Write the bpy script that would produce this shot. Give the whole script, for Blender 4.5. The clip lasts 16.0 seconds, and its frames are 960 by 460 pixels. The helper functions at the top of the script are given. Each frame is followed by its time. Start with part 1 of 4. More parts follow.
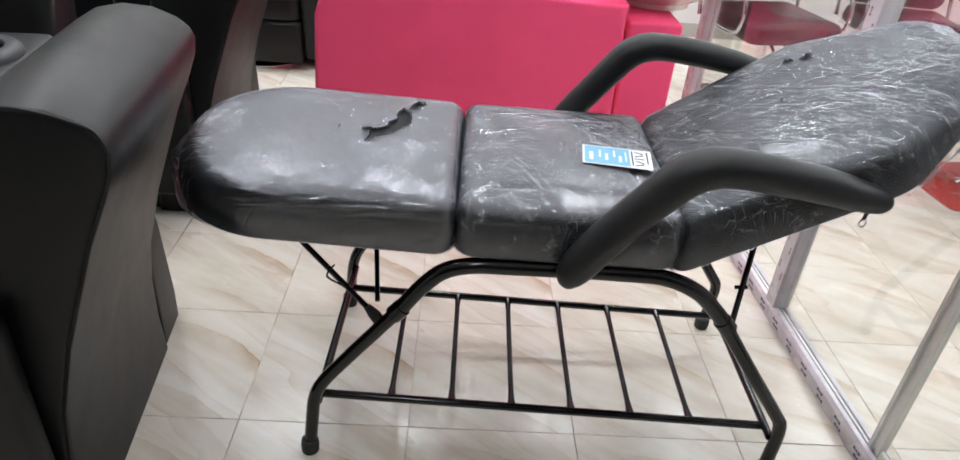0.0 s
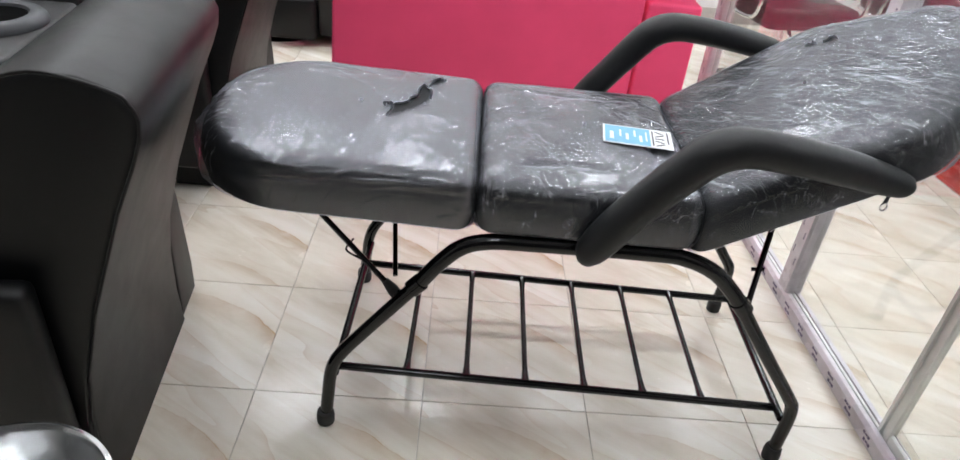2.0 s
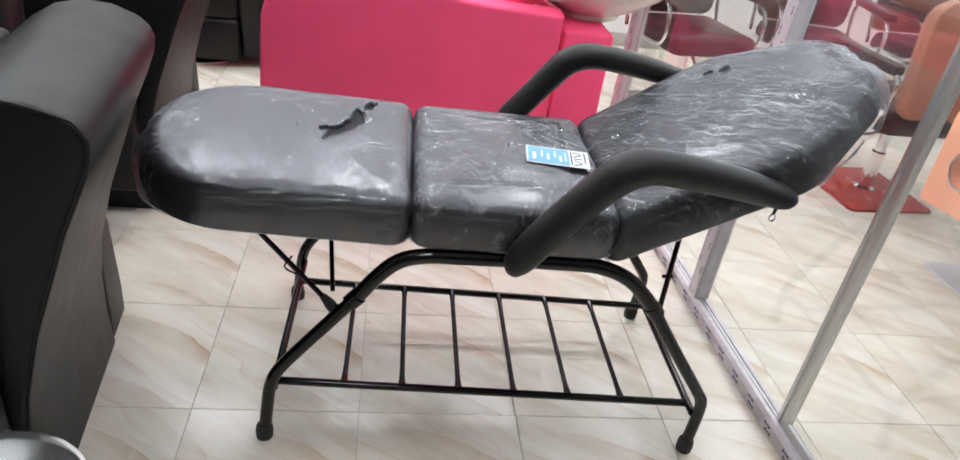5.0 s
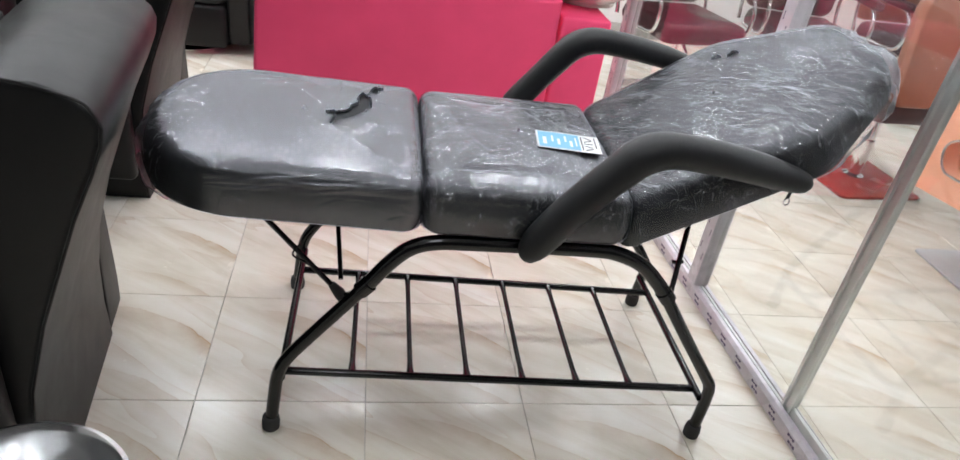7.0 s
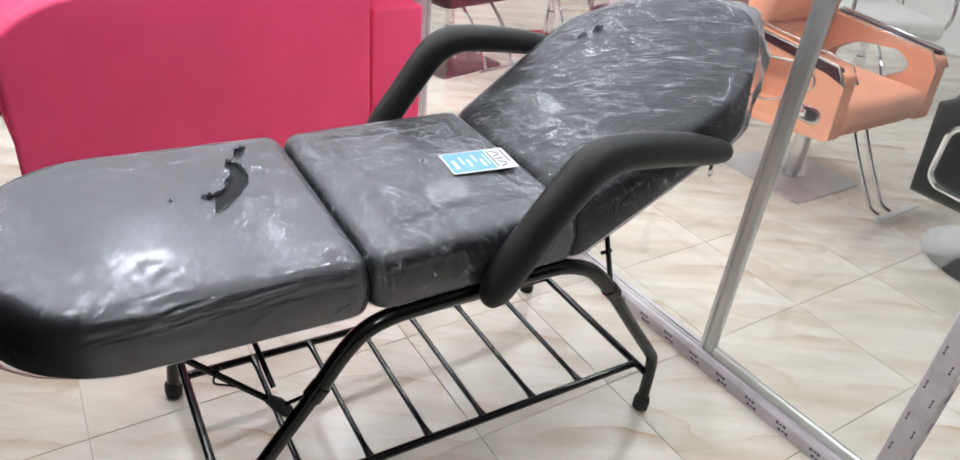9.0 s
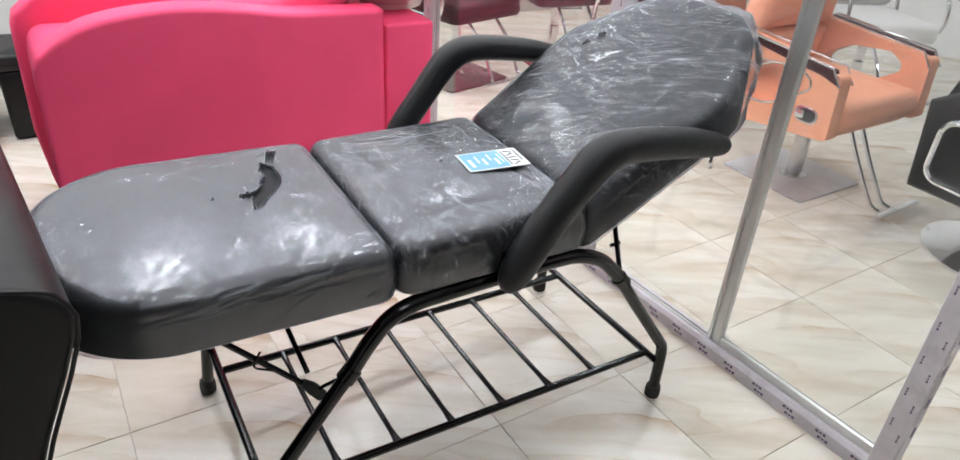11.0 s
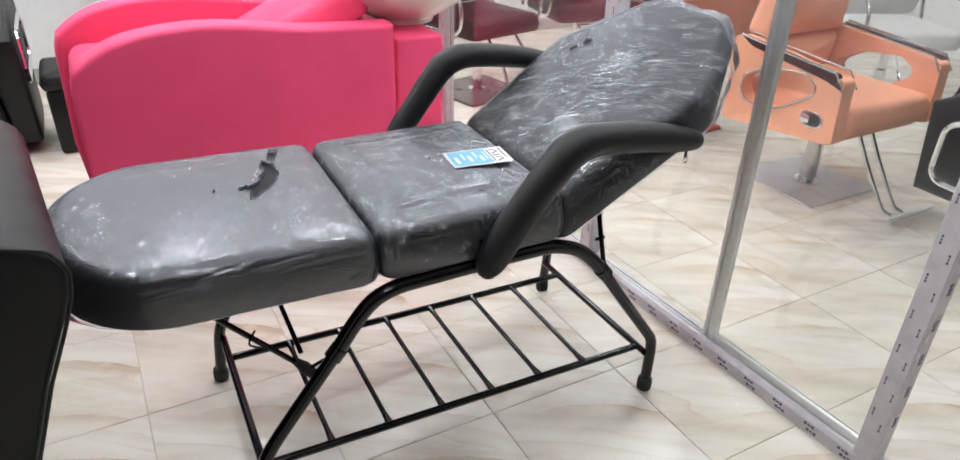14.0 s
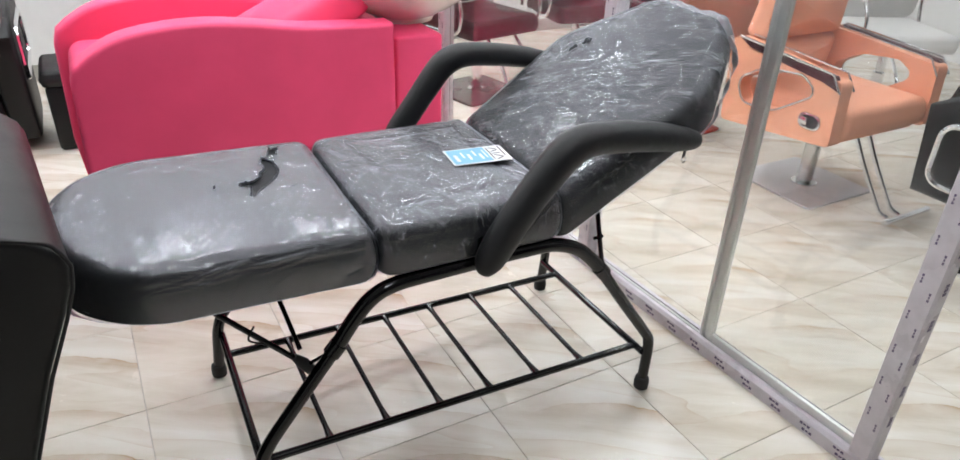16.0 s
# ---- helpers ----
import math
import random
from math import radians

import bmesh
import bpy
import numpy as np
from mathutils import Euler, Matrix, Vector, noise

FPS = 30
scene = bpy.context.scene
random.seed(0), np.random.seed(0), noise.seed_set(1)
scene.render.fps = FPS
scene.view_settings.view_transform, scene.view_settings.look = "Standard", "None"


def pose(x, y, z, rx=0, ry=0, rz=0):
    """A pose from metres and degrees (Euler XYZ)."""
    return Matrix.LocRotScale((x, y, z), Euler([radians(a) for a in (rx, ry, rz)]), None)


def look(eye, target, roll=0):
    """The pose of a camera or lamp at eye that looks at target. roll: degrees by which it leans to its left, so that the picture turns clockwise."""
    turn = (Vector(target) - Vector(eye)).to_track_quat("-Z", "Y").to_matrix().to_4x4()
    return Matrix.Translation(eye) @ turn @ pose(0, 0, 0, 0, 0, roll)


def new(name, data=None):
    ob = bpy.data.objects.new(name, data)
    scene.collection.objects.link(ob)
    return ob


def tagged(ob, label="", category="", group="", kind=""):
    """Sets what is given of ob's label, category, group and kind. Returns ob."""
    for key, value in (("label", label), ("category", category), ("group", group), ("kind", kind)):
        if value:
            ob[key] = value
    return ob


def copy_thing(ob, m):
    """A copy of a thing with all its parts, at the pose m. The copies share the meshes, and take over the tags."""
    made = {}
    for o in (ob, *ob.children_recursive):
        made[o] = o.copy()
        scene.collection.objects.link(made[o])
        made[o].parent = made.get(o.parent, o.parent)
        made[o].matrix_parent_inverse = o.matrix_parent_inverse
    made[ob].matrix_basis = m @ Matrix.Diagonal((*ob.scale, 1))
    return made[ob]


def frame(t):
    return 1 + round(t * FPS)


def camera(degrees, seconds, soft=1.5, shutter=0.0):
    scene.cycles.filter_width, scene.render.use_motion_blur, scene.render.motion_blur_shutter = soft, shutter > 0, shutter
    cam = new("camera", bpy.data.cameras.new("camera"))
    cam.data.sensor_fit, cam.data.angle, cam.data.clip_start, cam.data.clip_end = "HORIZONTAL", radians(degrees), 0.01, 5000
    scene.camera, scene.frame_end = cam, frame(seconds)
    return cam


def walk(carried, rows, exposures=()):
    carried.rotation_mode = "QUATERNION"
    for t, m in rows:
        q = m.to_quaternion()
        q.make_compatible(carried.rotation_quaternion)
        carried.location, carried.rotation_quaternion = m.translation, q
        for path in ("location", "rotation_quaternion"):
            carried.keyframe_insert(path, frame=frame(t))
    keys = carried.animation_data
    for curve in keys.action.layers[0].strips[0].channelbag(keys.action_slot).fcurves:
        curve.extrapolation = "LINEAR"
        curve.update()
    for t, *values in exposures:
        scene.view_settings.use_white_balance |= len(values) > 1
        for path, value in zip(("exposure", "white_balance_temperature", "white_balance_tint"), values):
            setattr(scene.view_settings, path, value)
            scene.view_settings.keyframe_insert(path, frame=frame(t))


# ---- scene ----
cam = camera(68.4, 16.0)
EXPOSURE = 0.0
PATH = [
    (0, (0.467, -1.188, 1.3), (0.559, 0.511, 0.248), 4.9),
    (0.5, (0.46, -1.19, 1.292), (0.532, 0.485, 0.201), 4.8),
    (1, (0.461, -1.192, 1.291), (0.526, 0.485, 0.203), 4.5),
    (1.5, (0.456, -1.202, 1.29), (0.524, 0.469, 0.192), 4.7),
    (2, (0.439, -1.201, 1.29), (0.52, 0.472, 0.197), 5.9),
    (2.5, (0.405, -1.21, 1.291), (0.49, 0.465, 0.201), 5.1),
    (3, (0.346, -1.231, 1.302), (0.54, 0.423, 0.195), 7.1),
    (3.5, (0.338, -1.266, 1.295), (0.721, 0.346, 0.176), 8.2),
    (4, (0.383, -1.295, 1.317), (0.729, 0.399, 0.311), 8.3),
    (4.2, (0.412, -1.281, 1.342), (0.736, 0.403, 0.313), 8.2),
    (6.5, (0.404, -1.293, 1.308), (0.678, 0.406, 0.289), 9.0),
    (7, (0.345, -1.266, 1.305), (0.701, 0.405, 0.266), 9.4),
    (7.5, (0.305, -1.225, 1.319), (0.827, 0.429, 0.323), 9.7),
    (8, (0.283, -1.116, 1.315), (0.903, 0.518, 0.342), 8.7),
    (8.5, (0.228, -1.011, 1.317), (0.946, 0.566, 0.32), 9.2),
    (9, (0.092, -0.942, 1.326), (1.048, 0.456, 0.261), 5.8),
    (9.2, (0.047, -0.927, 1.321), (1.016, 0.436, 0.224), 5.0),
    (11.3, (0.018, -1.054, 1.338), (0.953, 0.392, 0.321), 4.0),
    (11.5, (0.04, -1.075, 1.343), (0.93, 0.383, 0.304), 3.2),
    (12, (0.063, -1.136, 1.328), (0.935, 0.33, 0.283), 3.2),
    (12.5, (0.075, -1.163, 1.331), (0.921, 0.361, 0.35), 1.5),
    (13, (0.07, -1.177, 1.337), (0.923, 0.36, 0.383), 1.2),
    (13.5, (0.075, -1.185, 1.33), (0.931, 0.348, 0.371), 1.2),
    (14, (0.075, -1.191, 1.329), (0.929, 0.332, 0.355), 1.7),
    (14.5, (0.077, -1.201, 1.33), (0.925, 0.326, 0.356), 1.6),
    (15, (0.076, -1.189, 1.326), (0.934, 0.326, 0.343), 2.2),
    (15.5, (0.071, -1.192, 1.332), (0.932, 0.334, 0.367), 2.0),
    (16, (0.068, -1.197, 1.326), (0.929, 0.324, 0.354), 2.2),
]
walk(cam, [(t, look(eye, target, roll)) for t, eye, target, roll in PATH], [(0.0, EXPOSURE), (3.0, EXPOSURE), (3.5, EXPOSURE - 0.16), (4.0, EXPOSURE), (16.0, EXPOSURE)])

# ---- world and lamps ----
world = bpy.data.worlds.new("world")
scene.world = world
world.use_nodes = True
world.node_tree.nodes["Background"].inputs["Color"].default_value = (0.9, 0.95, 1.0, 1)
world.node_tree.nodes["Background"].inputs["Strength"].default_value = 0.15
LAMP_POWER = 29.0
LAMPS = [(-1.6, 2.55), (-0.6, 2.55), (0.4, 2.55), (1.4, 2.55), (2.4, 2.75), (3.5, 2.75), (-1.0, 1.6), (0.4, 1.6), (1.8, 1.6), (3.2, 1.4), (-0.6, 0.0), (1.2, 0.0), (3.0, -0.4), (0.3, -1.6)]


# ---- materials ----
def mat_base(name, color, rough=0.5, metal=0.0, coat=0.0):
    m = bpy.data.materials.new(name)
    m.use_nodes = True
    b = m.node_tree.nodes["Principled BSDF"]
    b.inputs["Base Color"].default_value = (*color, 1)
    b.inputs["Roughness"].default_value = rough
    b.inputs["Metallic"].default_value = metal
    b.inputs["Coat Weight"].default_value = coat
    return m, m.node_tree.nodes, m.node_tree.links, b


def noise_node(nodes, links, vec, scale, detail=4, rough=0.55, distortion=0.0):
    n = nodes.new("ShaderNodeTexNoise")
    n.inputs["Scale"].default_value = scale
    n.inputs["Detail"].default_value = detail
    n.inputs["Roughness"].default_value = rough
    n.inputs["Distortion"].default_value = distortion
    links.new(vec, n.inputs["Vector"])
    return n


def ramp_node(nodes, links, fac, stops):
    r = nodes.new("ShaderNodeValToRGB")
    while len(r.color_ramp.elements) < len(stops):
        r.color_ramp.elements.new(0.5)
    for e, (p, c) in zip(r.color_ramp.elements, stops):
        e.position = p
        e.color = (*c, 1) if len(c) == 3 else c
    links.new(fac, r.inputs["Fac"])
    return r


def bump_node(nodes, links, height, strength, distance, normal=None):
    b = nodes.new("ShaderNodeBump")
    b.inputs["Strength"].default_value = strength
    b.inputs["Distance"].default_value = distance
    links.new(height, b.inputs["Height"])
    if normal is not None:
        links.new(normal, b.inputs["Normal"])
    return b


def mapping_node(nodes, links, vec, scale=(1, 1, 1), rot=(0, 0, 0)):
    m = nodes.new("ShaderNodeMapping")
    m.inputs["Scale"].default_value = scale
    m.inputs["Rotation"].default_value = [radians(a) for a in rot]
    links.new(vec, m.inputs["Vector"])
    return m.outputs["Vector"]


def leather(name, color, rough=0.42, vary=0.25, grain=900, bump=0.12, coat=0.0, spec=0.35):
    """Upholstery: fine grain, slow tone changes and soft creases."""
    m, n, l, b = mat_base(name, color, rough, coat=coat)
    b.inputs["Specular IOR Level"].default_value = spec
    c = n.new("ShaderNodeTexCoord").outputs["Object"]
    big = noise_node(n, l, c, 5, 3)
    lo, hi = [v * (1 - vary) for v in color], [min(1, v * (1 + vary)) for v in color]
    r = ramp_node(n, l, big.outputs["Fac"], [(0.3, lo), (0.7, hi)])
    l.new(r.outputs["Color"], b.inputs["Base Color"])
    rr = ramp_node(n, l, noise_node(n, l, c, 14, 5).outputs["Fac"], [(0.3, (rough - 0.02,) * 3), (0.75, (rough + 0.04,) * 3)])
    l.new(rr.outputs["Color"], b.inputs["Roughness"])
    v = n.new("ShaderNodeTexVoronoi")
    v.inputs["Scale"].default_value = grain
    l.new(c, v.inputs["Vector"])
    b1 = bump_node(n, l, v.outputs["Distance"], bump, 0.0006)
    b2 = bump_node(n, l, noise_node(n, l, c, 9, 3, distortion=0.6).outputs["Fac"], 0.10, 0.010, b1.outputs["Normal"])
    l.new(b2.outputs["Normal"], b.inputs["Normal"])
    return m


def plain(name, color, rough=0.5, metal=0.0, vary=0.08, scale=30, bump=0.05, coat=0.0):
    m, n, l, b = mat_base(name, color, rough, metal, coat)
    c = n.new("ShaderNodeTexCoord").outputs["Object"]
    k = noise_node(n, l, c, scale, 6)
    r = ramp_node(n, l, k.outputs["Fac"], [(0.3, [v * (1 - vary) for v in color]), (0.7, [min(1, v * (1 + vary)) for v in color])])
    l.new(r.outputs["Color"], b.inputs["Base Color"])
    rr = ramp_node(n, l, noise_node(n, l, c, scale * 0.3, 4).outputs["Fac"], [(0.3, (max(0.02, rough - 0.06),) * 3), (0.7, (rough + 0.06,) * 3)])
    l.new(rr.outputs["Color"], b.inputs["Roughness"])
    l.new(bump_node(n, l, k.outputs["Fac"], bump, 0.002).outputs["Normal"], b.inputs["Normal"])
    return m


def tile_material():
    """Glazed porcelain: cream ground, thin ochre veins running across each piece, grey clouds."""
    m, n, l, b = mat_base("glazed_tile", (0.7, 0.66, 0.6), 0.16)
    tc = n.new("ShaderNodeTexCoord").outputs["Object"]
    info = n.new("ShaderNodeObjectInfo")
    step = n.new("ShaderNodeMath")
    step.operation = "MULTIPLY"
    step.inputs[1].default_value = 4.0
    l.new(info.outputs["Random"], step.inputs[0])
    flo = n.new("ShaderNodeMath")
    flo.operation = "FLOOR"
    l.new(step.outputs[0], flo.inputs[0])
    com = n.new("ShaderNodeCombineXYZ")
    mul = n.new("ShaderNodeMath")
    mul.operation = "MULTIPLY"
    mul.inputs[1].default_value = 3.7
    l.new(flo.outputs[0], mul.inputs[0])
    l.new(mul.outputs[0], com.inputs["X"])
    l.new(mul.outputs[0], com.inputs["Y"])
    add = n.new("ShaderNodeVectorMath")
    l.new(tc, add.inputs[0])
    l.new(com.outputs[0], add.inputs[1])
    vec = mapping_node(n, l, mapping_node(n, l, add.outputs[0], (1, 1, 1), (0, 0, 33)), (0.32, 1.9, 1))
    cloud = noise_node(n, l, vec, 4.0, 5, 0.6, 0.4)
    base = ramp_node(n, l, cloud.outputs["Fac"], [(0.28, (0.56, 0.485, 0.375)), (0.5, (0.735, 0.682, 0.590)), (0.72, (0.83, 0.80, 0.735))])
    vein = noise_node(n, l, vec, 3.4, 2.2, 0.45, 0.25)
    d = n.new("ShaderNodeMath")
    d.operation = "SUBTRACT"
    d.inputs[1].default_value = 0.5
    l.new(vein.outputs["Fac"], d.inputs[0])
    line = ramp_node(n, l, d.outputs[0], [(0.0, (0.95, 0.95, 0.95)), (0.010, (0.55, 0.55, 0.55)), (0.03, (0.30, 0.30, 0.30)), (0.11, (0, 0, 0))])
    gate = n.new("ShaderNodeMath")
    gate.operation = "GREATER_THAN"
    gate.inputs[1].default_value = 0.0
    l.new(d.outputs[0], gate.inputs[0])
    patch = ramp_node(n, l, noise_node(n, l, add.outputs[0], 4, 3).outputs["Fac"], [(0.40, (0.12, 0.12, 0.12)), (0.62, (1, 1, 1))])
    k = n.new("ShaderNodeMath")
    k.operation = "MULTIPLY"
    l.new(line.outputs["Color"], k.inputs[0])
    l.new(gate.outputs[0], k.inputs[1])
    k2 = n.new("ShaderNodeMath")
    k2.operation = "MULTIPLY"
    l.new(k.outputs[0], k2.inputs[0])
    l.new(patch.outputs["Color"], k2.inputs[1])
    # the print that every piece carries: one long curved vein running out at its edge, and a fainter one beside it
    def calc(op, p, q=None, r=None):
        x = n.new("ShaderNodeMath")
        x.operation = op
        for socket, value in zip(x.inputs, (p, q, r)):
            if value is None:
                continue
            if isinstance(value, (int, float)):
                socket.default_value = value
            else:
                l.new(value, socket)
        return x.outputs[0]

    where = n.new("ShaderNodeSeparateXYZ")
    l.new(n.new("ShaderNodeNewGeometry").outputs["Position"], where.inputs[0])
    px, py = calc("FLOORED_MODULO", where.outputs["X"], 0.4), calc("FLOORED_MODULO", where.outputs["Y"], 0.4)
    wave = calc("MULTIPLY_ADD", noise_node(n, l, add.outputs[0], 9, 4, 0.6).outputs["Fac"], 0.05, -0.025)
    bend = calc("POWER", calc("MAXIMUM", calc("SUBTRACT", px, 0.10), 0.0), 2.0)
    off = calc("ADD", calc("SUBTRACT", calc("MULTIPLY_ADD", bend, 1.65, py), 0.345), wave)
    veins = None
    for shift, x0, x1, full in ((0.0, 0.06, 0.36, 1.0), (0.235, 0.0, 0.25, 0.45), (-0.11, 0.05, 0.30, 0.25)):
        o = calc("ADD", off, shift)
        core = ramp_node(n, l, calc("ABSOLUTE", o), [(0.0, (1, 1, 1)), (0.0045, (0, 0, 0))])
        halo = ramp_node(n, l, calc("MULTIPLY", o, -1.0), [(0.0, (0, 0, 0)), (0.001, (0.62,) * 3), (0.06, (0, 0, 0))])
        grow = ramp_node(n, l, px, [(x0, (0, 0, 0)), (x1, (full,) * 3)])
        w = calc("MULTIPLY", calc("MAXIMUM", core.outputs["Color"], halo.outputs["Color"]), grow.outputs["Color"])
        veins = w if veins is None else calc("MAXIMUM", veins, w)
    broken = ramp_node(n, l, noise_node(n, l, add.outputs[0], 13, 4).outputs["Fac"], [(0.30, (0.35,) * 3), (0.60, (1, 1, 1))])
    ochre = calc("MAXIMUM", calc("MULTIPLY", k2.outputs[0], 0.40), calc("MULTIPLY", veins, broken.outputs["Color"]))
    mix = n.new("ShaderNodeMix")
    mix.data_type = "RGBA"
    l.new(ochre, mix.inputs["Factor"])
    l.new(base.outputs["Color"], mix.inputs[6])
    mix.inputs[7].default_value = (0.43, 0.245, 0.095, 1)
    l.new(mix.outputs[2], b.inputs["Base Color"])
    smear = ramp_node(n, l, noise_node(n, l, tc, 7, 5).outputs["Fac"], [(0.3, (0.17,) * 3), (0.75, (0.30,) * 3)])
    l.new(smear.outputs["Color"], b.inputs["Roughness"])
    l.new(bump_node(n, l, noise_node(n, l, tc, 11, 2).outputs["Fac"], 0.06, 0.004).outputs["Normal"], b.inputs["Normal"])
    return m


def crease_lines(n, l, c, turn, stretch, scale, width, gate):
    """Thin broken lines drawn out along one direction: where a stretched noise crosses its middle, inside scattered patches."""
    v = mapping_node(n, l, mapping_node(n, l, c, (1, 1, 1), (0, 0, turn)), stretch)
    d = n.new("ShaderNodeMath")
    d.operation = "SUBTRACT"
    d.inputs[1].default_value = 0.5
    l.new(noise_node(n, l, v, scale, 2, 0.5, 0.15).outputs["Fac"], d.inputs[0])
    a = n.new("ShaderNodeMath")
    a.operation = "ABSOLUTE"
    l.new(d.outputs[0], a.inputs[0])
    line = ramp_node(n, l, a.outputs[0], [(0.0, (1, 1, 1)), (width, (0, 0, 0))])
    patch = ramp_node(n, l, noise_node(n, l, mapping_node(n, l, v, (0.6, 0.35, 0.6)), scale, 3, 0.6).outputs["Fac"], [(gate, (0, 0, 0)), (gate + 0.12, (1, 1, 1))])
    k = n.new("ShaderNodeMath")
    k.operation = "MULTIPLY"
    l.new(line.outputs["Color"], k.inputs[0])
    l.new(patch.outputs["Color"], k.inputs[1])
    return k.outputs[0]


def film_material(name, haze, lines, milk_glint, soft_part, ior):
    """Clear stretch film in a few layers: glossy, see-through, its sharp creases drawn white for both their whitening
    and their glints. lines: (turn, stretch, scale, width, gate).
    """
    m, n, l, b = mat_base(name, (0.75, 0.77, 0.8), 0.12)
    c = n.new("ShaderNodeTexCoord").outputs["Object"]
    total = None
    for one in lines:
        k = crease_lines(n, l, c, *one)
        if total is not None:
            add = n.new("ShaderNodeMath")
            add.operation = "MAXIMUM"
            l.new(total, add.inputs[0])
            l.new(k, add.inputs[1])
            k = add.outputs[0]
        total = k
    slack = bump_node(n, l, noise_node(n, l, c, 6, 2, 0.4, 0.3).outputs["Fac"], 0.06, 0.010)
    b3 = bump_node(n, l, total, 0.35, 0.0025, slack.outputs["Normal"])
    cloud = ramp_node(n, l, noise_node(n, l, c, 5, 5, 0.65, 0.6).outputs["Fac"], [(0.35, (haze * 0.6,) * 3), (0.7, (haze * 1.5,) * 3)])
    # diffuse white on the crease lines paints their glints along with the whitening
    white = n.new("ShaderNodeMath")
    white.operation = "MULTIPLY_ADD"
    white.inputs[1].default_value = milk_glint
    l.new(total, white.inputs[0])
    l.new(cloud.outputs["Color"], white.inputs[2])
    clear = n.new("ShaderNodeBsdfTransparent")
    sharp = n.new("ShaderNodeBsdfGlossy")
    sharp.inputs["Roughness"].default_value = 0.09
    l.new(b3.outputs["Normal"], sharp.inputs["Normal"])
    dull = n.new("ShaderNodeBsdfGlossy")
    dull.inputs["Roughness"].default_value = 0.36
    dull.inputs["Color"].default_value = (0.90, 0.92, 1.0, 1)
    l.new(b3.outputs["Normal"], dull.inputs["Normal"])
    gloss = n.new("ShaderNodeMixShader")
    gloss.inputs["Fac"].default_value = soft_part
    l.new(sharp.outputs[0], gloss.inputs[1])
    l.new(dull.outputs[0], gloss.inputs[2])
    fres = n.new("ShaderNodeFresnel")
    fres.inputs["IOR"].default_value = ior
    l.new(b3.outputs["Normal"], fres.inputs["Normal"])
    mixa = n.new("ShaderNodeMixShader")
    l.new(white.outputs[0], mixa.inputs["Fac"])
    l.new(clear.outputs[0], mixa.inputs[1])
    dif = n.new("ShaderNodeBsdfDiffuse")
    dif.inputs["Color"].default_value = (0.80, 0.82, 0.87, 1)
    l.new(dif.outputs[0], mixa.inputs[2])
    mixb = n.new("ShaderNodeMixShader")
    l.new(fres.outputs[0], mixb.inputs["Fac"])
    l.new(mixa.outputs[0], mixb.inputs[1])
    l.new(gloss.outputs[0], mixb.inputs[2])
    l.new(mixb.outputs[0], n["Material Output"].inputs["Surface"])
    return m


def glass_material(name, tint=(0.97, 0.985, 0.98)):
    m, n, l, b = mat_base(name, tint, 0.0)
    b.inputs["Transmission Weight"].default_value = 1.0
    b.inputs["IOR"].default_value = 1.45
    c = n.new("ShaderNodeTexCoord").outputs["Object"]
    v = mapping_node(n, l, mapping_node(n, l, c, (1, 1, 1), (35, 0, 0)), (1, 0.8, 3.0))
    dust = ramp_node(n, l, noise_node(n, l, v, 2.2, 5, 0.6, 0.8).outputs["Fac"], [(0.40, (0.010,) * 3), (0.62, (0.05,) * 3), (0.75, (0.10,) * 3)])
    dif = n.new("ShaderNodeBsdfDiffuse")
    dif.inputs["Color"].default_value = (0.8, 0.8, 0.8, 1)
    mix = n.new("ShaderNodeMixShader")
    l.new(dust.outputs["Color"], mix.inputs["Fac"])
    l.new(b.outputs[0], mix.inputs[1])
    l.new(dif.outputs[0], mix.inputs[2])
    l.new(mix.outputs[0], n["Material Output"].inputs["Surface"])
    return m


def lamp_material(name, strength):
    m, n, l, b = mat_base(name, (1, 1, 1), 0.5)
    b.inputs["Emission Color"].default_value = (0.94, 0.98, 1.02, 1)
    b.inputs["Emission Strength"].default_value = strength
    return m


M_TILE = tile_material()
M_GROUT = plain("grout", (0.54, 0.50, 0.45), 0.85)
M_WALL = plain("white_wall_paint", (0.78, 0.78, 0.77), 0.6, vary=0.03, scale=9, bump=0.1)
# assumed tone of the unseen south wall, dark to hold down reflections
M_WALL_DARK = plain("unseen_wall_dark_grey", (0.10, 0.095, 0.095), 0.6, vary=0.1, scale=9, bump=0.1)
M_CEIL = plain("ceiling_paint", (0.55, 0.55, 0.56), 0.7, vary=0.03, scale=8)
M_SKIRT = plain("grey_skirting", (0.45, 0.43, 0.4), 0.4)
M_VINYL = leather("charcoal_vinyl", (0.020, 0.021, 0.024), 0.6, 0.15, 1200, 0.08, spec=0.18)
M_BLACK = leather("black_leatherette", (0.0035, 0.0035, 0.0041), 0.44, 0.25, 800, 0.2, spec=0.38)
# near-black without gloss: the shade inside the cup hole, put into the colour
M_WELL_SHADE = leather("cup_hole_shade_black", (0.004, 0.004, 0.004), 0.9, 0.1, spec=0.02)
M_PINK = leather("pink_leatherette", (0.97, 0.086, 0.215), 0.55, 0.05, 900, 0.12, spec=0.28)
M_ORANGE = leather("salmon_leatherette", (0.86, 0.39, 0.245), 0.5, 0.05, 900, 0.1)
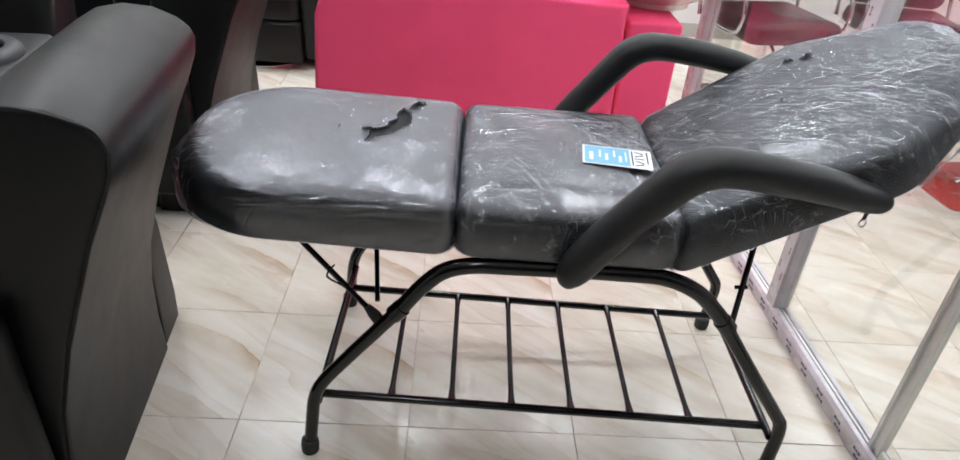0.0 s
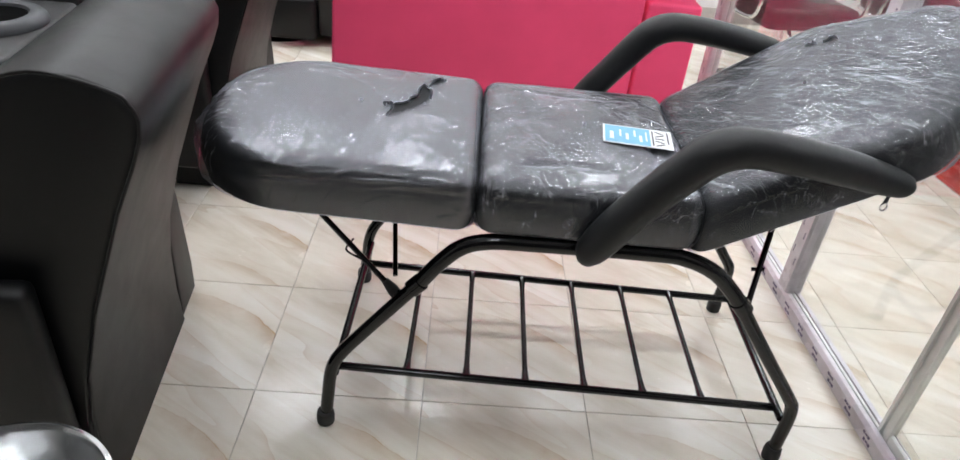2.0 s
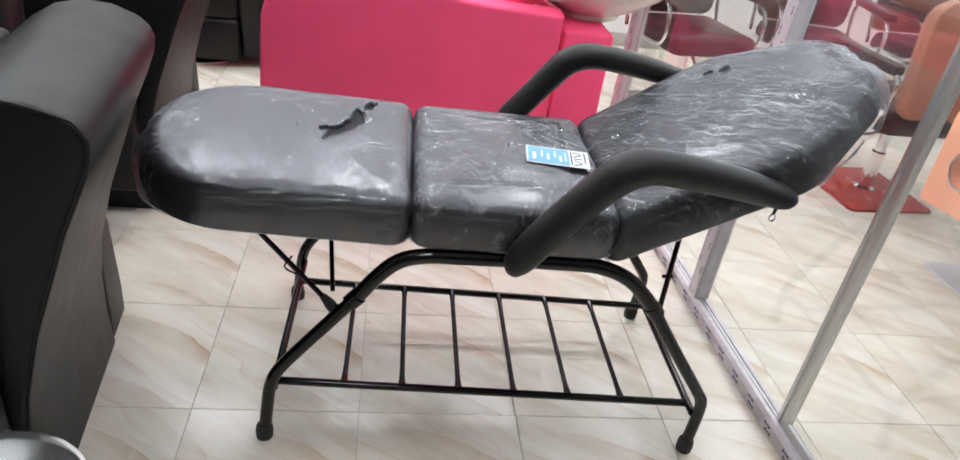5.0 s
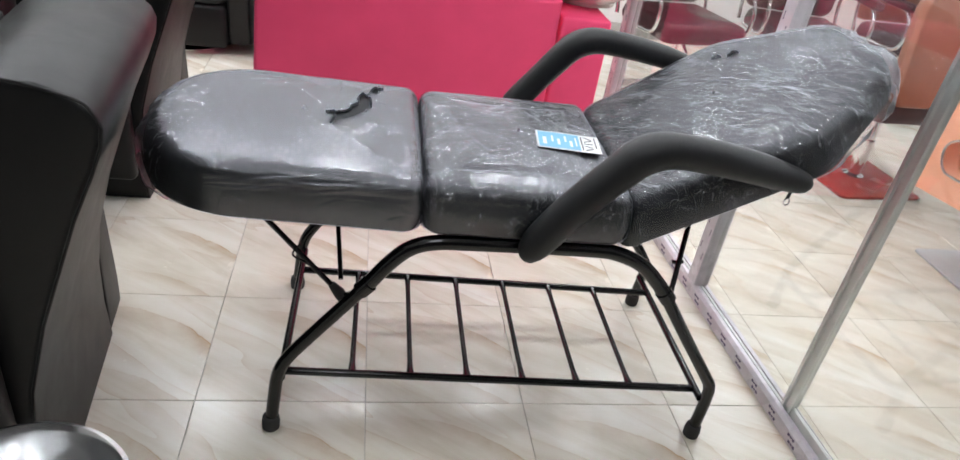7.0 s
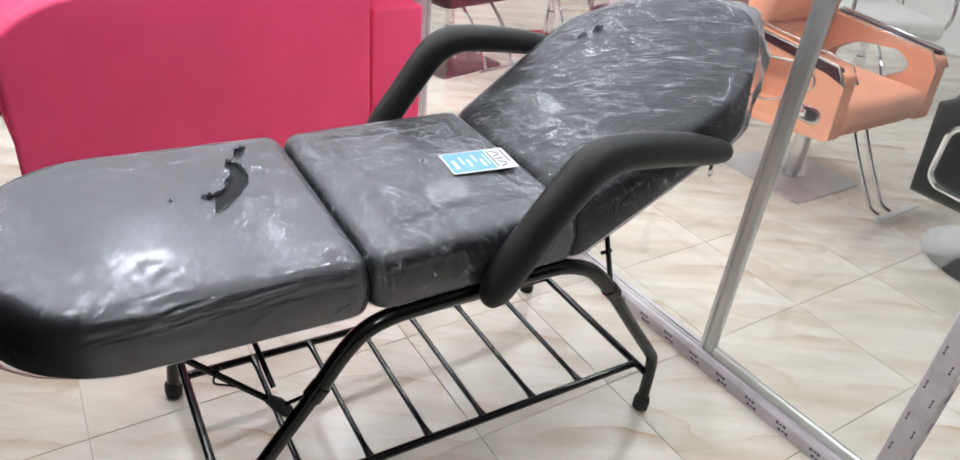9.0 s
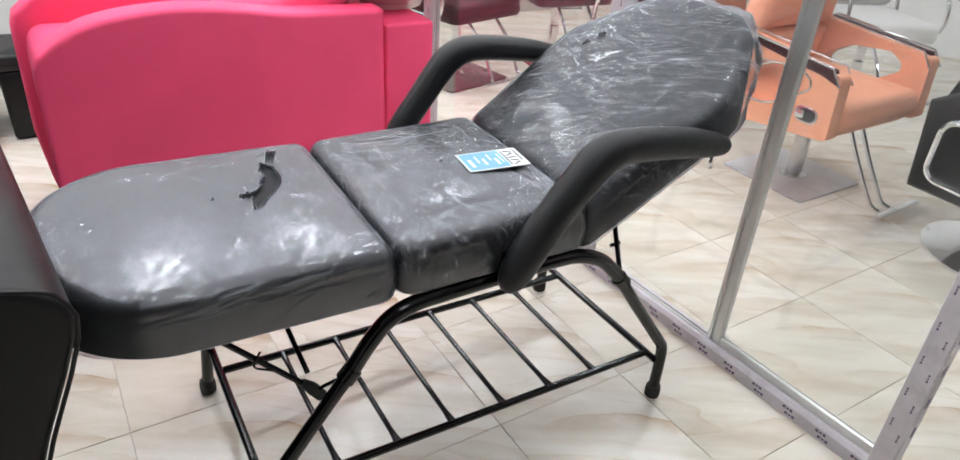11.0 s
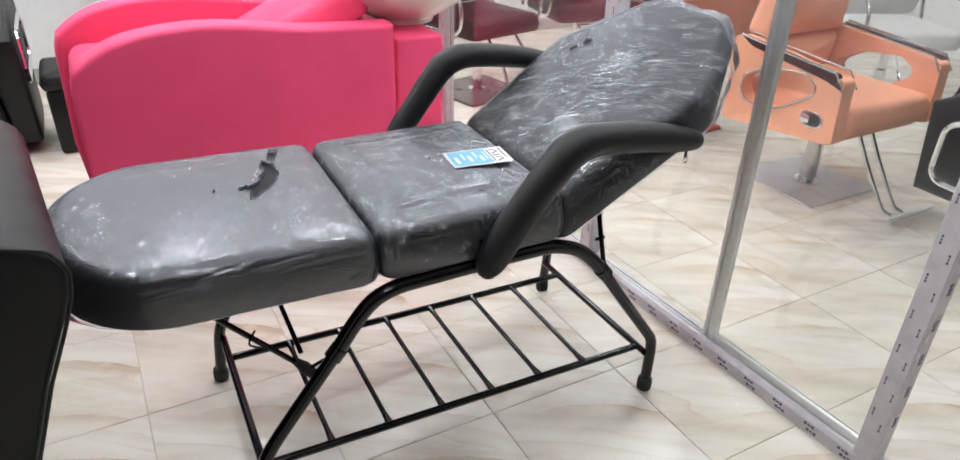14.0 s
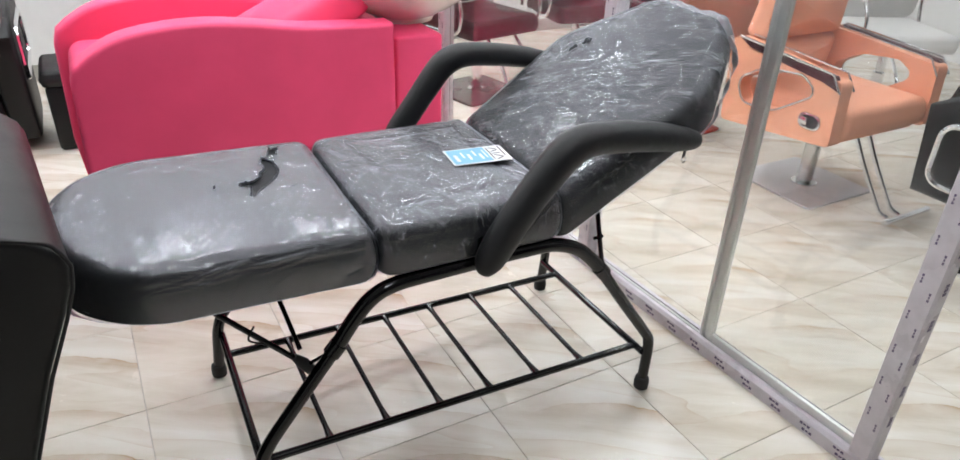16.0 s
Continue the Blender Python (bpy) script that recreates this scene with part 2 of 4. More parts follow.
M_MAROON = leather("maroon_leatherette", (0.052, 0.010, 0.014), 0.34, 0.2, 700, 0.15, spec=0.25)
M_BROWN = leather("rust_brown_leatherette", (0.36, 0.13, 0.075), 0.42, 0.12, 800, 0.12)
M_WHITE_L = leather("white_leatherette", (0.72, 0.71, 0.69), 0.5, 0.04)
M_GREY_L = leather("dark_grey_leatherette", (0.06, 0.062, 0.068), 0.45, 0.2)
M_FRAME = plain("black_gloss_enamel", (0.004, 0.004, 0.0045), 0.14, 0.0, 0.2, 40, 0.03)
M_RUBBER = plain("black_rubber", (0.02, 0.02, 0.02), 0.7)
M_FOAM = plain("moulded_foam_grip", (0.007, 0.0073, 0.0085), 0.46, vary=0.12, scale=160, bump=0.12)
M_CHROME = plain("chrome", (0.82, 0.83, 0.84), 0.09, 1.0, 0.03, 20, 0.01)
M_STEEL = plain("brushed_steel", (0.66, 0.67, 0.68), 0.2, 1.0, 0.06, 60, 0.02)
M_ALU = plain("aluminium_profile", (0.66, 0.67, 0.66), 0.34, 0.75, 0.03, 25, 0.004)
M_UPVC = plain("film_covered_white_profile", (0.66, 0.62, 0.66), 0.28, 0.0, 0.08, 22, 0.12)
M_MARK = plain("dark_violet_print", (0.13, 0.10, 0.18), 0.45)
M_REDBASE = plain("red_enamel", (0.42, 0.035, 0.02), 0.25, vary=0.15)
M_DARKBASE = plain("maroon_enamel", (0.05, 0.012, 0.016), 0.25, vary=0.15)
M_PLATE = plain("pale_steel_plate", (0.60, 0.61, 0.64), 0.33, 0.35, 0.05)
M_CERAMIC = plain("white_ceramic", (0.80, 0.76, 0.69), 0.12, vary=0.02, coat=0.4)
M_BLUE = plain("blue_print", (0.17, 0.44, 0.62), 0.35, vary=0.05)
M_PAPER = plain("white_card", (0.78, 0.78, 0.8), 0.35, vary=0.03)
M_INK = plain("black_ink", (0.03, 0.03, 0.035), 0.5)
M_GLASS = glass_material("clear_glass")
M_LAMP = lamp_material("lamp_diffuser", LAMP_POWER)
M_FILM_A = film_material("stretch_film_long", 0.018, [(40, (1.2, 9, 4), 7, 0.011, 0.59), (-8, (0.7, 10, 6), 6, 0.010, 0.61)], 0.40, 0.82, 2.25)
M_FILM_B = film_material("stretch_film_cross", 0.020, [(62, (0.6, 9, 4), 9, 0.014, 0.49), (-35, (0.7, 9, 4), 9, 0.013, 0.52), (10, (0.8, 8, 4), 10, 0.010, 0.57)], 0.42, 0.76, 2.0)
M_FILM_C = film_material("stretch_film_diagonal", 0.018, [(58, (0.3, 10, 4), 8, 0.014, 0.45), (38, (0.4, 9, 4), 9, 0.012, 0.50), (-20, (0.7, 8, 4), 9, 0.010, 0.62)], 0.44, 0.74, 1.7)


# ---- mesh helpers ----
def part(name, bm, material, parent=None, label="", smooth=True):
    me = bpy.data.meshes.new(name)
    bmesh.ops.recalc_face_normals(bm, faces=bm.faces)
    bm.to_mesh(me)
    bm.free()
    me.materials.append(material)
    if smooth:
        me.polygons.foreach_set("use_smooth", [True] * len(me.polygons))
        if name != "plastic_film":
            me.set_sharp_from_angle(angle=radians(38))
    ob = new(name, me)
    if parent is not None:
        ob.parent = parent
    if label:
        tagged(ob, label)
    return ob


def thing(name, m, label, category, group="", kind=""):
    ob = new(name)
    ob.empty_display_size = 0.1
    ob.matrix_basis = m
    return tagged(ob, label, category, group, kind)


def box(x0, x1, y0, y1, z0, z1, bevel=0.0, seg=2):
    bm = bmesh.new()
    bmesh.ops.create_cube(bm, size=1)
    bmesh.ops.scale(bm, vec=(x1 - x0, y1 - y0, z1 - z0), verts=bm.verts)
    bmesh.ops.translate(bm, vec=((x0 + x1) / 2, (y0 + y1) / 2, (z0 + z1) / 2), verts=bm.verts)
    if bevel:
        bmesh.ops.bevel(bm, geom=bm.edges[:], offset=bevel, segments=seg, affect="EDGES", profile=0.5)
    return bm


def prism(outline, axis, lo, hi, bevel=0.0, seg=3):
    """An outline in the other two axes, drawn out along axis from lo to hi."""
    bm = bmesh.new()
    def place(p, k):
        return {"x": (k, p[0], p[1]), "y": (p[0], k, p[1]), "z": (p[0], p[1], k)}[axis]
    a = [bm.verts.new(place(p, lo)) for p in outline]
    b = [bm.verts.new(place(p, hi)) for p in outline]
    bm.faces.new(a)
    bm.faces.new(b[::-1])
    n = len(outline)
    for i in range(n):
        bm.faces.new((a[i], a[(i + 1) % n], b[(i + 1) % n], b[i]))
    bmesh.ops.recalc_face_normals(bm, faces=bm.faces)
    if bevel:
        rim = [e for e in bm.edges if len({v in a for v in e.verts}) == 1 and len(e.link_faces) == 2 and (e.verts[0] in a) == (e.verts[1] in a)]
        bmesh.ops.bevel(bm, geom=rim, offset=bevel, segments=seg, affect="EDGES", profile=0.5)
    return bm


def smooth_path(points, steps=8):
    """Catmull-Rom through points of any size."""
    p = [np.array(q, float) for q in points]
    p = [2 * p[0] - p[1], *p, 2 * p[-1] - p[-2]]
    out = []
    for i in range(1, len(p) - 2):
        for k in range(steps):
            t = k / steps
            out.append(0.5 * (2 * p[i] + (p[i + 1] - p[i - 1]) * t + (2 * p[i - 1] - 5 * p[i] + 4 * p[i + 1] - p[i + 2]) * t * t + (3 * p[i] - p[i - 1] - 3 * p[i + 1] + p[i + 2]) * t ** 3))
    out.append(p[-2])
    return out


def tube(points, radius, sides=14, bm=None, flat=1.0):
    """A swept round bar; a point may carry its own radius as a fourth number."""
    bm = bm or bmesh.new()
    pts = [np.array(q[:3], float) for q in points]
    rad = [q[3] if len(q) > 3 else radius for q in points]
    ring_list = []
    up = None
    for i, p in enumerate(pts):
        d = pts[min(i + 1, len(pts) - 1)] - pts[max(i - 1, 0)]
        d = d / np.linalg.norm(d)
        if up is None:
            up = np.array((0, 0, 1.0)) if abs(d[2]) < 0.9 else np.array((0, 1.0, 0))
        side = np.cross(d, up)
        side /= np.linalg.norm(side)
        up = np.cross(side, d)
        ring_list.append([bm.verts.new(p + rad[i] * (math.cos(a) * side * flat + math.sin(a) * up)) for a in [2 * math.pi * k / sides for k in range(sides)]])
    for a, b in zip(ring_list, ring_list[1:]):
        for k in range(sides):
            bm.faces.new((a[k], a[(k + 1) % sides], b[(k + 1) % sides], b[k]))
    bm.faces.new(ring_list[0][::-1])
    bm.faces.new(ring_list[-1])
    return bm


def lathe(profile, centre=(0, 0, 0), sides=32, squash=(1, 1)):
    bm = bmesh.new()
    rows = [[bm.verts.new((centre[0] + r * squash[0] * math.cos(2 * math.pi * k / sides), centre[1] + r * squash[1] * math.sin(2 * math.pi * k / sides), centre[2] + z)) for k in range(sides)] for r, z in profile]
    for a, b in zip(rows, rows[1:]):
        for k in range(sides):
            bm.faces.new((a[k], a[(k + 1) % sides], b[(k + 1) % sides], b[k]))
    bm.faces.new(rows[0][::-1])
    bm.faces.new(rows[-1])
    return bm


def round_outline(corners, step=0.012):
    """A closed outline from (x, y, corner radius), counter-clockwise, evenly stepped."""
    pts = []
    n = len(corners)
    for i in range(n):
        p0, p1, p2 = (Vector(corners[(i + k) % n][:2]) for k in (-1, 0, 1))
        r = corners[i][2]
        a, b = (p0 - p1).normalized(), (p2 - p1).normalized()
        ang = a.angle(b)
        cut = r / math.tan(ang / 2)
        mid = p1 + (a + b).normalized() * (r / math.sin(ang / 2))
        s, e = p1 + a * cut, p1 + b * cut
        va, vb = s - mid, e - mid
        turn = va.angle(vb)
        m = max(3, int(turn * r / step))
        for k in range(m + 1):
            t = k / m
            w = (va * math.sin((1 - t) * turn) + vb * math.sin(t * turn)) / math.sin(turn)
            pts.append(mid + w)
    out = []
    for i, p in enumerate(pts):
        q = pts[(i + 1) % len(pts)]
        k = max(1, round((q - p).length / step))
        out += [p.lerp(q, j / k) for j in range(k)]
    return out


def cushion_mesh(corners, z0, z1, edge=0.03, crown=0.01, groove=None, puff=0.0, rumple=0.0, seed=0, rings=11, swell=0.006):
    """An upholstered pad: straight sides, a rolled upper edge, a slightly domed top. puff: how far proud (for a cover)."""
    bm = bmesh.new()
    line = round_outline(corners)
    n = len(line)
    normal = []
    for i in range(n):
        d = (line[(i + 1) % n] - line[i - 1]).normalized()
        normal.append(Vector((d.y, -d.x)))
    cx = sum((p.x for p in line)) / n
    cy = sum((p.y for p in line)) / n
    mid = Vector((cx, cy))
    layers = []
    for k in range(4):
        a = k / 3 * math.pi / 2
        layers.append((0.012 * (1 - math.sin(a)) , z0 + 0.012 * (1 - math.cos(a))))
    h = z1 - edge
    for k in range(1, 6):
        t = k / 6
        layers.append((-swell * math.sin(t * math.pi), z0 + 0.012 + (h - z0 - 0.012) * t))
    for k in range(7):
        a = k / 6 * math.pi / 2
        layers.append((edge * (1 - math.cos(a)), h + edge * math.sin(a)))
    def wob(p):
        return rumple * (noise.noise(p * 9 + Vector((seed, 0, 0))) + 0.6 * noise.noise(p * 23 + Vector((0, seed, 0)))) if rumple else 0.0
    rows = []
    for inset, z in layers:
        row = []
        for p, q in zip(line, normal):
            w = p - q * (inset - puff)
            v = Vector((w.x, w.y, z + (puff if z > h else 0)))
            v += Vector((q.x, q.y, 0.5)) * wob(v)
            row.append(bm.verts.new(v))
        rows.append(row)
    for k in range(1, rings):
        t = k / rings
        row = []
        for p, q in zip(line, normal):
            w0 = p - q * edge
            w = w0.lerp(mid, t)
            z = z1 + crown * (1 - (1 - t) ** 2)
            if groove:
                depth = (w - w0).length
                z -= groove[1] * math.exp(-((depth - groove[0]) / 0.008) ** 2)
            v = Vector((w.x, w.y, z + puff))
            v.z += wob(v)
            row.append(bm.verts.new(v))
        rows.append(row)
    for a, b in zip(rows, rows[1:]):
        for k in range(n):
            bm.faces.new((a[k], a[(k + 1) % n], b[(k + 1) % n], b[k]))
    top = bm.verts.new((cx, cy, z1 + crown + puff))
    for k in range(n):
        bm.faces.new((rows[-1][k], rows[-1][(k + 1) % n], top))
    bm.faces.new(rows[0][::-1])
    return bm


def inside(points, polygon):
    """Which of the points (n, 2) lie in the polygon."""
    x, y = points[:, 0], points[:, 1]
    hit = np.zeros(len(points), bool)
    for (x0, y0), (x1, y1) in zip(polygon, polygon[1:] + polygon[:1]):
        cross = (y0 > y) != (y1 > y)
        hit ^= cross & (x < (x1 - x0) * (y - y0) / (y1 - y0 + 1e-12) + x0)
    return hit


def film_mesh(corners, z0, z1, edge, crown, folds, puff=0.003, groove=None, tears=(), step=0.0018, seed=1, lumps=0.00025, bag=0.0, bag_from=0.4, bag_way=1):
    """Stretch film pulled over a cushion: a fine skin with raised folds (x, y, angle, length, height, width) and torn openings."""
    line = round_outline(corners, step)
    n = len(line)
    p = np.array([(q.x, q.y) for q in line])
    d = np.roll(p, -1, 0) - np.roll(p, 1, 0)
    d /= np.linalg.norm(d, axis=1)[:, None]
    q = np.stack((d[:, 1], -d[:, 0]), 1)
    mid = p.mean(0)
    h = z1 - edge
    pos, nor, flat = [], [], []
    low = int((h - z0) / step)
    for k in range(low):
        z = z0 + (h - z0) * k / low
        t = k / low
        w = p + q * (puff + 0.006 * math.sin(t * math.pi) - (0.010 * (1 - t / 0.12) if t < 0.12 else 0))
        pos.append(np.column_stack((w, np.full(n, z))))
        nor.append(np.column_stack((q, np.zeros(n))))
        flat.append(p + q * (h - z + edge * 0.57))
    m = int(edge * 1.57 / step)
    for k in range(m + 1):
        a = k / m * math.pi / 2
        w = p - q * (edge * (1 - math.cos(a)) - puff * math.cos(a))
        pos.append(np.column_stack((w, np.full(n, h + edge * math.sin(a) + puff * math.sin(a)))))
        nor.append(np.column_stack((q * math.cos(a), np.full(n, math.sin(a)))))
        flat.append(p - q * edge + q * edge * (math.pi / 2 - a))
    reach = float(np.linalg.norm(p - mid, axis=1).min())
    rings = int(reach / step)
    w0 = p - q * edge
    for k in range(1, rings):
        t = k / rings
        w = w0 + (mid - w0) * t
        z = np.full(n, z1 + crown * (1 - (1 - t) ** 2) + puff)
        if groove:
            z -= groove[1] * np.exp(-((np.linalg.norm(w - w0, axis=1) - groove[0]) / 0.010) ** 2)
        pos.append(np.column_stack((w, z)))
        nor.append(np.column_stack((np.zeros((n, 2)), np.ones(n))))
        flat.append(w)
    rows = len(pos)
    pos, nor, flat = np.concatenate(pos), np.concatenate(nor), np.concatenate(flat)
    if bag:
        # slack film standing off the rim at one end
        far_end = np.clip(bag_way * (pos[:, 0] - bag_from) / 0.12, 0, 1) * np.clip((1.0 - nor[:, 2]) / 0.6, 0, 1)
        ripple = 0.75 + 0.25 * np.sin(pos[:, 1] * 46 + pos[:, 2] * 30) + 0.2 * np.sin(pos[:, 1] * 110 + 1.3)
        pos[:, :2] += nor[:, :2] * (bag * far_end * ripple)[:, None]
    lift = np.zeros(len(pos))
    for x, y, angle, length, height, width in folds:
        c, sn = math.cos(math.radians(angle)), math.sin(math.radians(angle))
        r = flat - (x, y)
        near = np.abs(r).max(1) < length
        r = r[near]
        along, across = r[:, 0] * c + r[:, 1] * sn, -r[:, 0] * sn + r[:, 1] * c
        across = across + 0.05 * along * np.sin(along / length * 4 + x * 50)
        u = np.clip(1 - (2 * along / length) ** 2, 0, 1)
        lift[near] += height * u * (np.exp(-(across / width) ** 2) - 0.45 * np.exp(-((across - 2.2 * width) / (1.6 * width)) ** 2))
    ph = np.random.RandomState(seed).uniform(0, 6.28, 24)
    for k in range(12):
        a, f = ph[k] , 18 + 6 * k
        lift += lumps / (1 + 0.4 * k) * np.sin(f * (flat[:, 0] * math.cos(a) + flat[:, 1] * math.sin(a)) + ph[k + 12])
    pos = pos + nor * np.maximum(lift, -puff * 0.8)[:, None]
    i = np.arange(rows - 1)[:, None] * n
    j = np.arange(n)[None, :]
    a, b = (i + j).ravel(), (i + (j + 1) % n).ravel()
    faces = np.column_stack((a, b, b + n, a + n))
    keep = np.ones(len(faces), bool)
    top = nor[faces[:, 0], 2] > 0.9
    centre = flat[faces].mean(1)
    jag = 0.003 * np.sin(centre[:, 0] * 900) * np.sin(centre[:, 1] * 700 + 1)
    for polygon in tears:
        keep &= ~(inside(centre + jag[:, None], list(polygon)) & top)
    faces = faces[keep]
    me = bpy.data.meshes.new("plastic_film")
    me.from_pydata(pos.tolist(), [], faces.tolist())
    bm = bmesh.new()
    bm.from_mesh(me)
    bpy.data.meshes.remove(me)
    bmesh.ops.delete(bm, geom=[v for v in bm.verts if not v.link_faces], context="VERTS")
    for v in bm.verts:
        if v.is_boundary and v.co.z > z1 - 0.01:
            v.co.z += 0.002 + 0.008 * (0.5 + 0.5 * math.sin(v.co.x * 610) * math.sin(v.co.y * 530))
    bmesh.ops.contextual_create(bm, geom=[e for e in bm.edges if e.is_boundary and all((v.co.z > z1 - 0.01 and (v.co.xy - Vector(mid)).length < 0.02) for v in e.verts)])
    return bm


def fold_set(seed, zones, low=0.2, high=0.95, wide=0.0046):
    """Random folds: each zone is (count, x0, x1, y0, y1, angle, spread, shortest, longest, height)."""
    rnd = random.Random(seed)
    out = []
    for count, x0, x1, y0, y1, angle, spread, short, long, height in zones:
        for k in range(int(count * 1.3)):
            out.append((rnd.uniform(x0, x1), rnd.uniform(y0, y1), rnd.gauss(angle, spread), rnd.uniform(short, long), height * rnd.uniform(low, high), rnd.uniform(0.0017, wide)))
    return out


def moved(bm, m):
    bm.transform(m)
    return bm


# ---- setting ----
X0, X1, Y0, Y1, H = -2.8, 5.6, -3.4, 3.55, 2.9
floor = tagged(part("floor", box(X0 - 0.2, X1 + 0.2, Y0 - 0.2, Y1 + 0.2, -0.14, -0.004), M_GROUT, smooth=False), "cream and ochre veined glazed floor tiles with thin joints", "floor", kind="structure")
ceiling = tagged(part("ceiling", box(X0 - 0.2, X1 + 0.2, Y0 - 0.2, Y1 + 0.2, H, H + 0.12), M_CEIL, smooth=False), "plain white painted ceiling", "ceiling", kind="structure")
for name, b in (("wall_north", (X0, X1, Y1, Y1 + 0.15)), ("wall_south", (X0, X1, Y0 - 0.15, Y0)), ("wall_west", (X0 - 0.15, X0, Y0 - 0.15, Y1 + 0.15)), ("wall_east", (X1, X1 + 0.15, Y0 - 0.15, Y1 + 0.15))):
    # the south wall is never in view; its dark grey shapes the reflections
    dark = name in ("wall_south",)
    tagged(part(name, box(*b, -0.004, H), M_WALL_DARK if dark else M_WALL, smooth=False), "unseen shop wall, made dark grey to keep reflections in black surfaces dark" if dark else "plain white painted shop wall", "wall", kind="structure")
tagged(part("baseboard", box(X0, X1, Y1 - 0.014, Y1 - 0.002, 0.0, 0.09, 0.003), M_SKIRT), "grey tile skirting along the white wall", "baseboard", kind="structure")

lamp_proto = thing("ceiling_light", pose(-1.2, -1.6, H), "square white recessed LED ceiling panel, switched on", "ceiling light", "ceiling lights")
part("frame", box(-0.225, 0.225, -0.225, 0.225, -0.03, -0.004, 0.006), M_UPVC, lamp_proto)
part("diffuser", box(-0.20, 0.20, -0.20, 0.20, -0.036, -0.031), M_LAMP, lamp_proto, "glowing white diffuser", smooth=False)
for lx, ly in LAMPS[1:]:
    copy_thing(lamp_proto, pose(lx, ly, H))
lamp_proto.matrix_basis = pose(*LAMPS[0], H)


# ---- treatment bed ----
BED = pose(0.708, 0.179, 0, 0, 0, -1.2)
bed = thing("treatment_bed", BED, "black facial treatment bed, steel tube frame, cushions wrapped in film", "treatment bed")


def arch(side):
    v = 0.262 * side
    low = [(-0.518, v * 1.03, 0.012), (-0.511, v * 1.01, 0.09), (-0.503, v, 0.155), (-0.483, v * 0.995, 0.205), (-0.425, v * 0.99, 0.282), (-0.322, v * 0.985, 0.412)]
    high = [(-0.322, v * 0.985, 0.412), (-0.280, v * 0.98, 0.470), (-0.240, v * 0.98, 0.510), (-0.190, v * 0.975, 0.527), (-0.11, v * 0.97, 0.530), (0.13, v * 0.97, 0.532), (0.200, v * 0.975, 0.526), (0.258, v * 0.98, 0.502), (0.302, v * 0.98, 0.462), (0.330, v * 0.985, 0.430)]
    right = [(0.330, v * 0.985, 0.430), (0.42, v * 0.99, 0.305), (0.505, v * 0.995, 0.190), (0.523, v, 0.160), (0.526, v * 1.01, 0.115), (0.520, v * 1.03, 0.012)]
    a = part("top_tube", tube(smooth_path(high, 6), 0.0165, 16), M_FRAME, bed)
    part("leg", tube(smooth_path(low, 6), 0.0145, 14), M_FRAME, bed)
    part("leg", tube(smooth_path(right, 6), 0.0145, 14), M_FRAME, bed)
    for p, d in ((low[-1], (0.05, 0, 0.058)), (right[0], (-0.05, 0, 0.058))):
        q = [p[i] - d[i] * 0.25 for i in range(3)]
        r = [p[i] + d[i] * 0.12 for i in range(3)]
        part("collar", tube([q, r], 0.0188, 16), M_FRAME, a)
    for p in (low[0], right[-1]):
        part("rubber_foot", lathe([(0.014, 0.0), (0.0195, 0.002), (0.0205, 0.02), (0.0185, 0.035), (0.0150, 0.038)], (p[0], p[1], 0.0), 18), M_RUBBER, bed, "black rubber foot cap")


arch(-1)
arch(1)
# low rack
RZ = 0.122
near_v, far_v = -0.222, 0.175
rack = part("rack_rail", tube([(-0.492, near_v, RZ + 0.010), (0.508, near_v, RZ - 0.008)], 0.0095), M_FRAME, bed)
part("rack_rail", tube([(-0.492, far_v, RZ + 0.010), (0.505, far_v, RZ - 0.008)], 0.0095), M_FRAME, bed)
part("rack_rail", tube([(-0.497, -0.258, RZ + 0.022), (-0.497, 0.258, RZ + 0.018)], 0.0095), M_FRAME, bed)
part("rack_rail", tube([(0.514, -0.258, RZ - 0.006), (0.514, 0.258, RZ - 0.010)], 0.0095), M_FRAME, bed)
for k in range(6):
    f = 0.15 + 0.1365 * k
    u = -0.492 + 1.0 * f
    z = RZ + 0.010 - 0.018 * f
    pts = [(u, near_v, z, 0.0115), (u, near_v + 0.02, z, 0.0085), (u, near_v + 0.045, z, 0.0066), (u, far_v - 0.045, z, 0.0066), (u, far_v - 0.02, z, 0.008), (u, far_v, z, 0.0105)]
    part("rack_bar", tube(pts, 0.0066, 10), M_FRAME, bed)
# cross members and adjusting stays
for u in (-0.16, 0.18):
    part("cross_bar", tube([(u, -0.25, 0.526), (u, 0.25, 0.526)], 0.011), M_FRAME, bed)
part("stay", tube([(-0.585, -0.15, 0.548), (-0.37, -0.20, 0.335)], 0.0062, 10), M_FRAME, bed)
part("stay", tube([(-0.415, 0.08, 0.545), (-0.378, -0.17, 0.36)], 0.0055, 10), M_FRAME, bed)
part("stay_grip", tube([(-0.397, -0.195, 0.365, 0.008), (-0.38, -0.198, 0.345, 0.013), (-0.363, -0.202, 0.322, 0.012)], 0.012, 12), M_RUBBER, bed)
part("stay_clip", tube(smooth_path([(-0.465, -0.180, 0.455), (-0.48, -0.186, 0.43), (-0.455, -0.186, 0.412), (-0.425, -0.188, 0.395)], 4), 0.0022, 8), M_FRAME, bed)
part("stay_pin", tube([(-0.37, -0.20, 0.34), (-0.325, -0.25, 0.40)], 0.004, 8), M_FRAME, bed)
